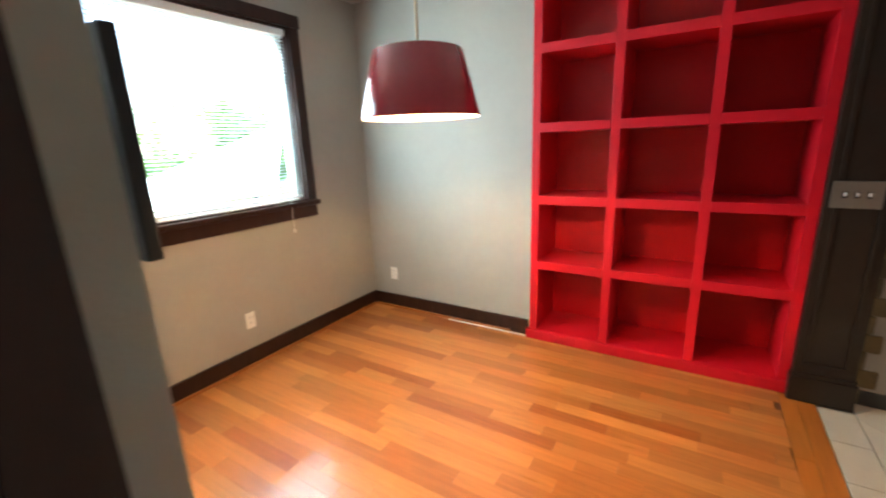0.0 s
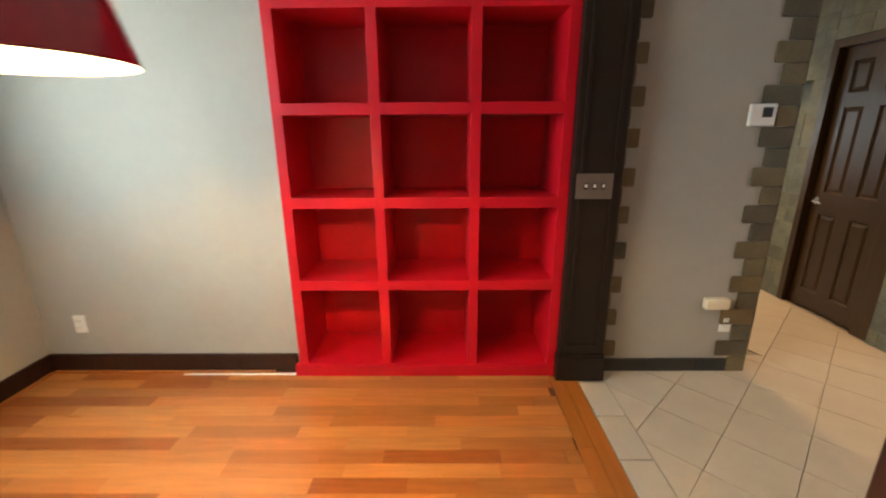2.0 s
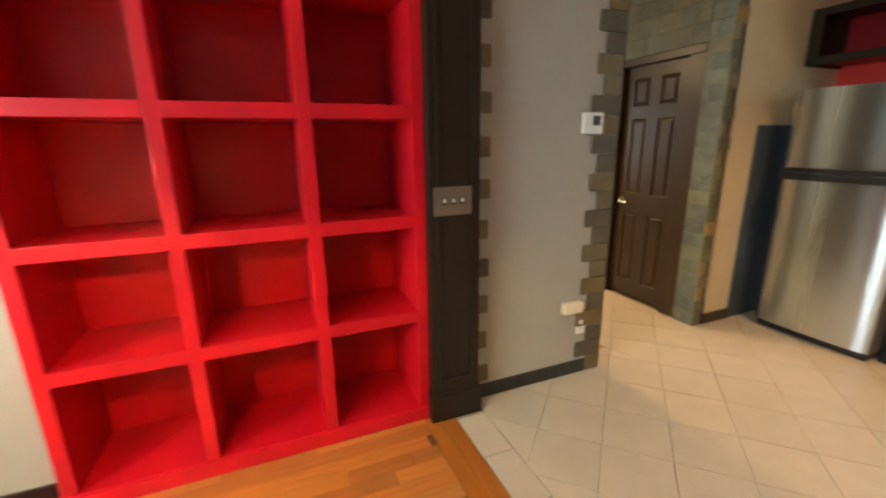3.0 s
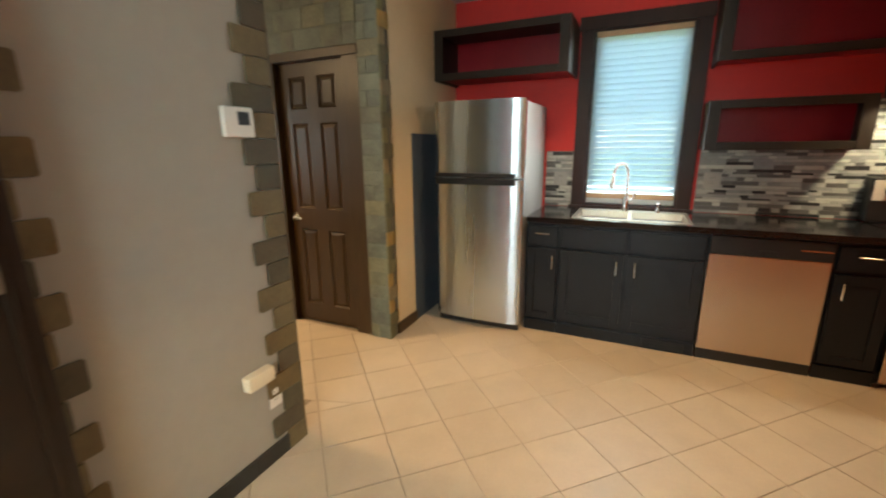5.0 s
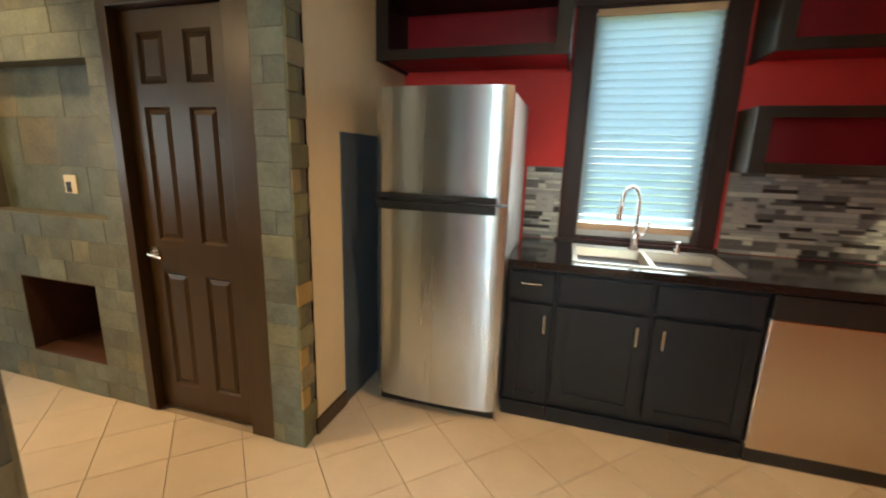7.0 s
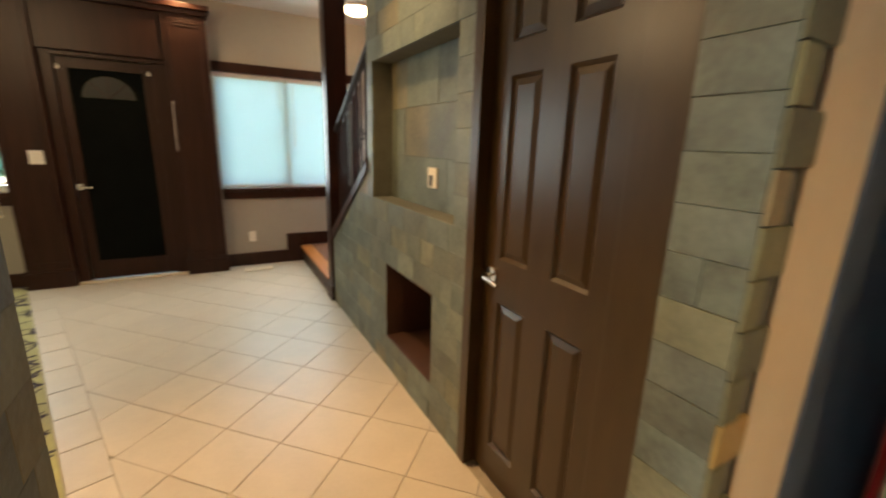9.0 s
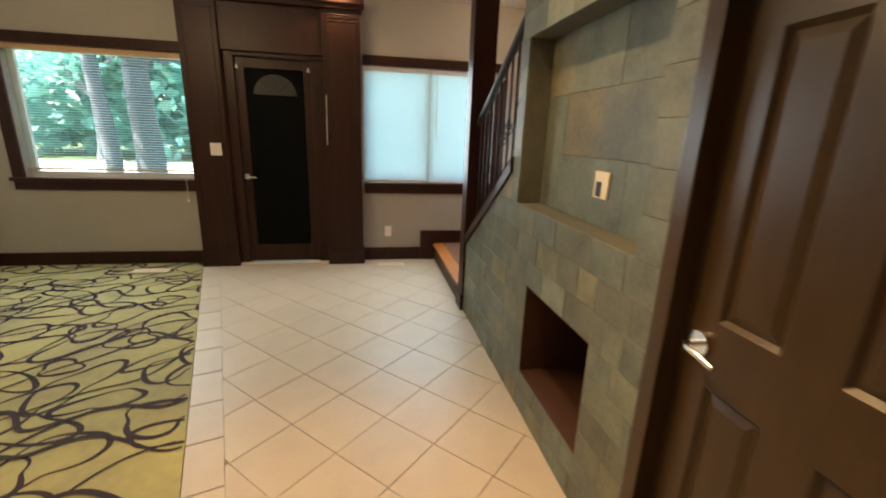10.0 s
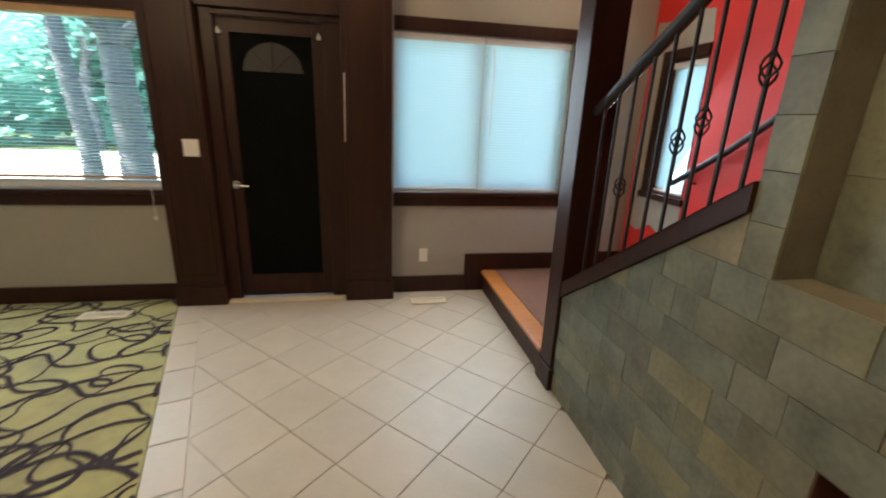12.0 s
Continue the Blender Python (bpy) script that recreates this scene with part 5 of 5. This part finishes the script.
# ---- stone pieces ----
rng_s = random.Random(21)


def stone_rows(parent, u0, u1, v0, v1, place, course, lengths, thick, material, slope=None, name="stone"):
    """Fills a rectangle of a wall with courses of cut stones, each an object of its own."""
    n = max(1, round((v1 - v0) / course))
    h = (v1 - v0) / n
    for i in range(n):
        u = u0
        first = True
        while u < u1 - 1e-4:
            L = rng_s.uniform(*lengths) * (rng_s.uniform(0.3, 1.0) if first else 1.0)
            first = False
            e = min(u1, u + L)
            if u1 - e < 0.05:
                e = u1
            g = 0.0006
            poly = [(u + g, v0 + i * h + g), (e - g, v0 + i * h + g), (e - g, v0 + (i + 1) * h - g), (u + g, v0 + (i + 1) * h - g)]
            if slope:
                poly = clip(poly, *slope)
            if len(poly) > 2 and area_of(poly) > 0.0006:
                t = thick + rng_s.uniform(-0.0015, 0.002)
                cu, cv = sum(p[0] for p in poly) / len(poly), sum(p[1] for p in poly) / len(poly)
                o = Vector(place(cu, cv, 0))
                bm = slab(bmesh.new(), poly, lambda a, b, q: Vector(place(a, b, q)) - o, 0.0, t, 0.0012)
                ob = new(name, finish(bm, name, material))
                ob.parent = parent
                ob.location = o
            u = e


def on_stone(u, v, q):
    return (XS - q, u, v)


SLOPE = (0.684, 1.0, 1.20 + 0.684 * 6.13 - 0.002)
LEN = (0.10, 0.30)
for u0, u1, v0, v1, sl in [(4.927, 7.07, 0.0, 0.21, SLOPE), (4.927, 5.21, 0.21, 0.68, None), (5.81, 7.07, 0.21, 0.68, SLOPE), (4.927, 7.07, 0.68, 1.05, SLOPE), (4.927, 5.04, 1.05, 1.83, None), (6.03, 6.13, 1.05, 1.83, None), (6.13, 6.6, 1.05, 1.20, SLOPE), (4.927, 6.13, 1.83, CEIL, None), (4.10, 4.927, 2.102, CEIL, None)]:
    stone_rows(stone_wall, u0, u1, v0, v1, on_stone, 0.125, LEN, 0.009, M_STONE, sl)
stone_rows(stone_wall, 5.04, 6.03, 1.05, 1.83, lambda u, v, q: (XS + 0.12 - q, u, v), 0.27, (0.26, 0.38), 0.006, M_STONE)
stone_rows(stone_wall, 3.93, 4.098, 0.0, CEIL, on_stone, 0.104, (0.2, 0.3), 0.010, M_STONE)


def quoins(parent, u_edge, reach, v1, place, course, sign, material):
    """Toothed edge of stones: long and short in turn, rounded a little at the free end."""
    n = int(v1 / course)
    for i in range(n):
        a = reach[i % 2] * rng_s.uniform(0.9, 1.1)
        z0, z1 = i * course + 0.002, (i + 1) * course - 0.002
        r = 0.007
        s = sign
        poly = [(u_edge, z0), (u_edge + s * (a - r), z0), (u_edge + s * a, z0 + r), (u_edge + s * a, z1 - r), (u_edge + s * (a - r), z1), (u_edge, z1)]
        o = Vector(place(u_edge, (z0 + z1) / 2, 0))
        bm = slab(bmesh.new(), poly, lambda p, q, t: Vector(place(p, q, t)) - o, 0.0, 0.010 + rng_s.uniform(-0.002, 0.003), 0.0015)
        ob = new("stone", finish(bm, "stone", material))
        ob.parent = parent
        ob.location = o


wq = thing("trim_stone_edge_passage", "olive-brown toothed stone edging on the passage wall", "stone edging", at=(0, 0, 0), kind="structure")
quoins(wq, 2.884, (0.115, 0.185), CEIL, lambda u, v, q: (u, YB - 0.001 - q, v), 0.105, -1, M_QUOIN)
quoins(wq, 1.966, (0.045, 0.10), CEIL, lambda u, v, q: (u, YB - 0.001 - q, v), 0.105, 1, M_QUOIN)
stone_rows(wq, YB - 0.012, 4.25, 0.0, CEIL, lambda u, v, q: (2.879 + q, u, v), 0.105, (0.2, 0.4), 0.010, M_QUOIN)
cq = thing("trim_stone_edge_column", "tan and green toothed stone edging at the closet corner", "stone edging", at=(0, 0, 0), kind="structure")
M_QTAN = tones(mat("tan_green_stone", (0.24, 0.19, 0.10), 0.7, vary=0.25, scale=7, bump=0.5, bump_scale=25, piece=0.15), [(1, 1, 1), (0.5, 0.6, 0.6), (1.2, 1.0, 0.6), (0.6, 0.7, 0.65)])
quoins(cq, XS - 0.010, (0.06, 0.115), CEIL, lambda u, v, q: (u, 3.929 - q, v), 0.104, 1, M_QTAN)

# ---- mosaic backsplash ----
splash = thing("backsplash", "horizontal strip mosaic backsplash in grey, white and black", "backsplash", at=(XE, 1.5, 0.9), kind="structure")
part("mortar", boxes(((XE - 0.004, 2.842, 0.913), (XE, 3.07, 1.38)), ((XE - 0.004, -0.4, 0.913), (XE, 1.918, 1.384)), ((XE - 0.004, -0.4, 1.384), (XE, 1.048, 1.70))), mat("grey_mosaic_grout", (0.17, 0.165, 0.15), 0.9, vary=0.15), splash)
STRIPS = [mat("white_glass_strip", (0.50, 0.50, 0.44), 0.25, vary=0.1), mat("grey_stone_strip", (0.24, 0.25, 0.235), 0.45, vary=0.2), mat("black_glass_strip", (0.045, 0.047, 0.048), 0.15, vary=0.2), mat("pale_grey_strip", (0.36, 0.36, 0.325), 0.35, vary=0.15), mat("charcoal_strip", (0.10, 0.10, 0.095), 0.3, vary=0.2)]
strip_me = {}
rng_m = random.Random(8)
joined = [bmesh.new() for _ in STRIPS]
for (ya, yb, za, zb) in [(2.844, 3.068, 0.915, 1.378), (-0.38, 1.916, 0.915, 1.382), (-0.38, 1.046, 1.386, 1.70)]:
    z = za
    while z < zb - 0.012:
        h = rng_m.choice((0.014, 0.022, 0.022, 0.030))
        h = min(h, zb - z)
        y = yb
        while y > ya + 0.01:
            L = rng_m.choice((0.05, 0.08, 0.12, 0.17))
            L = min(L, y - ya)
            k = rng_m.choices(range(5), (4, 5, 2, 4.5, 3.5))[0]
            g = 0.0011
            if y > 0.93 and not (za > 1.3):
                key = (round(L, 3), round(h, 3), k)
                if key not in strip_me:
                    strip_me[key] = finish(boxes(((-0.006 - 0.002 * (k % 3), -L / 2 + g, -h / 2 + g), (0, L / 2 - g, h / 2 - g))), "strip", STRIPS[k])
                piece("strip", strip_me[key], splash, (-0.004, y - L / 2 - 1.5, z + h / 2 - 0.9))
            else:
                box(joined[k], (XE - 0.010 - 0.002 * (k % 3), y - L + g, z + g), (XE - 0.004, y - g, z + h - g))
            y -= L
        z += h
for k, bm in enumerate(joined):
    ob = part("strips", bm, STRIPS[k], splash)
    ob["kind"] = "stuff"

# ---- floors (pieces) ----
solid("floor_slab", boxes(((-1.62, -1.12, -0.12), (5.42, 8.70, -0.012))), M_GROUT, "grey-brown grout bed under the floor tiles", "floor", "", "structure")
rng_f = random.Random(5)
wood = solid("floor_wood", boxes(((-1.48, -1.0, -0.012), (1.82, YB, -0.004))), M_SUB, "orange oak plank floor", "floor", "", "structure")
plank_me = {}
extra = bmesh.new()
PW = 0.083
y = YB - 0.02
while y > -0.95:
    x = -1.46 - rng_f.uniform(0, 0.5)
    while x < 1.66:
        L = rng_f.choice((0.30, 0.42, 0.55, 0.70, 0.90))
        a, b = max(x, -1.462), min(x + L, 1.655)
        if b - a > 0.03:
            key = round(b - a, 2)
            if y - PW > 1.2:
                if key not in plank_me:
                    plank_me[key] = finish(slab(bmesh.new(), [(-key / 2 + 0.0003, -PW / 2 + 0.0003), (key / 2 - 0.0003, -PW / 2 + 0.0003), (key / 2 - 0.0003, PW / 2 - 0.0003), (-key / 2 + 0.0003, PW / 2 - 0.0003)], lambda u, v, q: (u, v, q), 0.0, 0.004, 0.0004), "plank", M_PLANK)
                piece("plank", plank_me[key], wood, ((a + b) / 2, y - PW / 2, -0.004))
            else:
                box(extra, (a + 0.0006, y - PW + 0.0006, -0.004), (b - 0.0006, y - 0.0006, 0.0))
        x += L
    y -= PW
ob = part("planks", extra, M_PLANK, wood)
ob["kind"] = "stuff"
bw_me = {}
for xa, xb in ((1.657, 1.737), (1.739, 1.819)):
    y = 3.635 if xa > 1.7 else 3.687
    while y > -0.9:
        L = rng_f.choice((0.6, 0.8, 1.0))
        key = (round(xb - xa, 3), L)
        if key not in bw_me:
            bw_me[key] = finish(boxes(((-(xb - xa) / 2, -L / 2 + 0.0008, 0), ((xb - xa) / 2, L / 2 - 0.0008, 0.0045))), "border_plank", M_PLANKY)
        piece("border_plank", bw_me[key], wood, ((xa + xb) / 2, y - L / 2, -0.004))
        y -= L

tiles = thing("floor_tile", "beige ceramic tile floor laid on the diagonal", "floor", at=(0, 0, -0.012), kind="structure")
D = 0.2205
CX, CY = 3.715, 2.715


def edge_x(y):
    """The carpet's slanting edge."""
    return 2.37 - 0.31 * (y - 5.87)


NX, NY = 1 / math.hypot(1, 0.31), 0.31 / math.hypot(1, 0.31)
BORDER = NX * 2.37 + NY * 5.87       # carpet edge: NX*x + NY*y = BORDER
BW = 0.153


def tile(poly):
    if len(poly) < 3 or area_of(poly) < 0.0015:
        return
    cu, cv = sum(p[0] for p in poly) / len(poly), sum(p[1] for p in poly) / len(poly)
    q = []
    for u, v in poly:
        d = math.hypot(u - cu, v - cv)
        q.append((u - cu - 0.0020 * (u - cu) / d, v - cv - 0.0020 * (v - cv) / d))
    bm = slab(bmesh.new(), q, lambda a, b, t: (a, b, t), 0.0, 0.012 + rng_f.uniform(-0.0004, 0.0004), 0.0015)
    ob = new("tile", finish(bm, "tile", M_TILE))
    ob.parent = tiles
    ob.location = (cu, cv, 0)


def full_cut(poly, cuts):
    for c in cuts:
        if len(poly) < 3:
            return []
        poly = clip(poly, *c)
    return poly


KITCHEN = [(-1, 0, -1.985), (1, 0, XE), (0, -1, 0.9), (0, 1, 3.93)]
HALL = [(1, 0, XS), (0, -1, -3.93), (0, 1, YF), (-NX, -NY, -(BORDER + BW))]
for i in range(-16, 20):
    for j in range(-20, 32):
        if (i + j) % 2:
            continue
        px, py = CX + D * i + 0.0072 * D * (j + 1), CY + D * (j + 1) - 0.0072 * D * i
        diamond = [(px - D, py), (px, py - D), (px + D, py), (px, py + D)]
        if py - D < 3.93 < py + D and 2.6 < px < XS + D:
            tile(full_cut(diamond, [(1, 0, XS), (-NX, -NY, -(BORDER + BW))]))
            tile(full_cut(diamond, [(-1, 0, -XS), (0, 1, 3.93)]))
            tile(full_cut(diamond, [(1, 0, XS), (NX, NY, BORDER + BW), (0, 1, 3.93)]))
        else:
            for cuts in (KITCHEN, HALL):
                tile(full_cut(diamond, cuts))
y = 3.62
while y > -0.9:
    tile([(1.823, y - 0.305), (1.983, y - 0.305), (1.983, y), (1.823, y)])
    y -= 0.307
s = -2.0
while s < 3.2:
    p0 = (2.37 - s * NY, 5.87 + s * NX)
    p1 = (2.37 - (s + 0.305) * NY, 5.87 + (s + 0.305) * NX)
    quad = [p0, (p0[0] + BW * NX, p0[1] + BW * NY), (p1[0] + BW * NX, p1[1] + BW * NY), p1]
    tile(full_cut(quad, [(0, 1, YF - 0.02), (0, -1, -3.93)]))
    s += 0.307

# ---- carpet ----
cp = bmesh.new()
slab(cp, [(-0.35, 4.25), (edge_x(4.25) - 0.002, 4.25), (edge_x(YF) - 0.002, YF), (-0.35, YF)], lambda u, v, q: (u, v, q), -0.012, 0.004, 0.003)
M_CARPET = mat("yellow_green_carpet_pile", (0.35, 0.312, 0.165), 0.95, vary=0.16, scale=2.2, bump=0.5, bump_scale=420, second=(0.41, 0.38, 0.15))
carpet = solid("carpet", cp, M_CARPET, "pale yellow-green carpet with dark scribbled loop pattern", "carpet", "", "structure")
M_LOOP = mat("dark_plum_carpet_pile", (0.030, 0.018, 0.022), 0.95, vary=0.3, scale=20, bump=0.4, bump_scale=420)
lp = bmesh.new()
rng_c = random.Random(17)
def ribbon(points, z, closed, phase):
    """A flat tufted line that follows the points, thick and thin by turns."""
    prev, q = None, len(points)
    for k in range(q + (1 if closed else 0)):
        (x, y), (xa, ya), (xb, yb) = points[k % q], points[(k - 1) % q if closed else max(0, k - 1)], points[(k + 1) % q if closed else min(q - 1, k + 1)]
        d = math.hypot(xb - xa, yb - ya) or 1.0
        w = 0.0102 + 0.0043 * math.sin(2 * math.pi * 2 * k / q + phase)
        if not (-0.33 < x < edge_x(y) - 0.004 and 4.28 < y < YF - 0.03):
            prev = None
            continue
        ox, oy = -(yb - ya) / d * w, (xb - xa) / d * w
        cur = (lp.verts.new((x + ox, y + oy, z)), lp.verts.new((x - ox, y - oy, z)))
        if prev:
            lp.faces.new((prev[0], prev[1], cur[1], cur[0]))
        prev = cur


for c in range(130):
    cx, cy = -0.25 + 0.28 * (c % 10) + rng_c.uniform(-0.12, 0.12), 4.35 + 0.335 * (c // 10) + rng_c.uniform(-0.14, 0.14)
    ra, rb, tilt = rng_c.uniform(0.11, 0.25), rng_c.uniform(0.075, 0.17), 0.45 + rng_c.uniform(-0.9, 0.9)
    p2, p3 = rng_c.uniform(0, 6.28), rng_c.uniform(0, 6.28)
    pts = []
    for k in range(56):
        th = 2 * math.pi * k / 56
        r = 1 + 0.22 * math.sin(2 * th + p2) + 0.16 * math.sin(3 * th + p3)
        u, v = ra * r * math.cos(th), rb * r * math.sin(th)
        pts.append((cx + u * math.cos(tilt) - v * math.sin(tilt), cy + u * math.sin(tilt) + v * math.cos(tilt)))
    ribbon(pts, 0.0044 + 0.00002 * c, True, p2)
for c in range(26):
    y0, p1, p2 = 3.3 + 0.22 * c + rng_c.uniform(-0.07, 0.07), rng_c.uniform(0, 6.28), rng_c.uniform(0, 6.28)
    pts = []
    for k in range(170):
        s2 = 0.019 * k
        pts.append((-0.45 + 0.88 * s2 + 0.05 * math.sin(7.3 * s2 + p2), y0 + 0.40 * s2 + 0.15 * math.sin(4.1 * s2 + p1) + 0.06 * math.sin(10.3 * s2 + p2)))
    ribbon(pts, 0.0078 + 0.00002 * c, False, p1)
pat = part("loop_pattern", lp, M_LOOP, carpet, "dark plum scribbled loops")
pat["kind"] = "stuff"
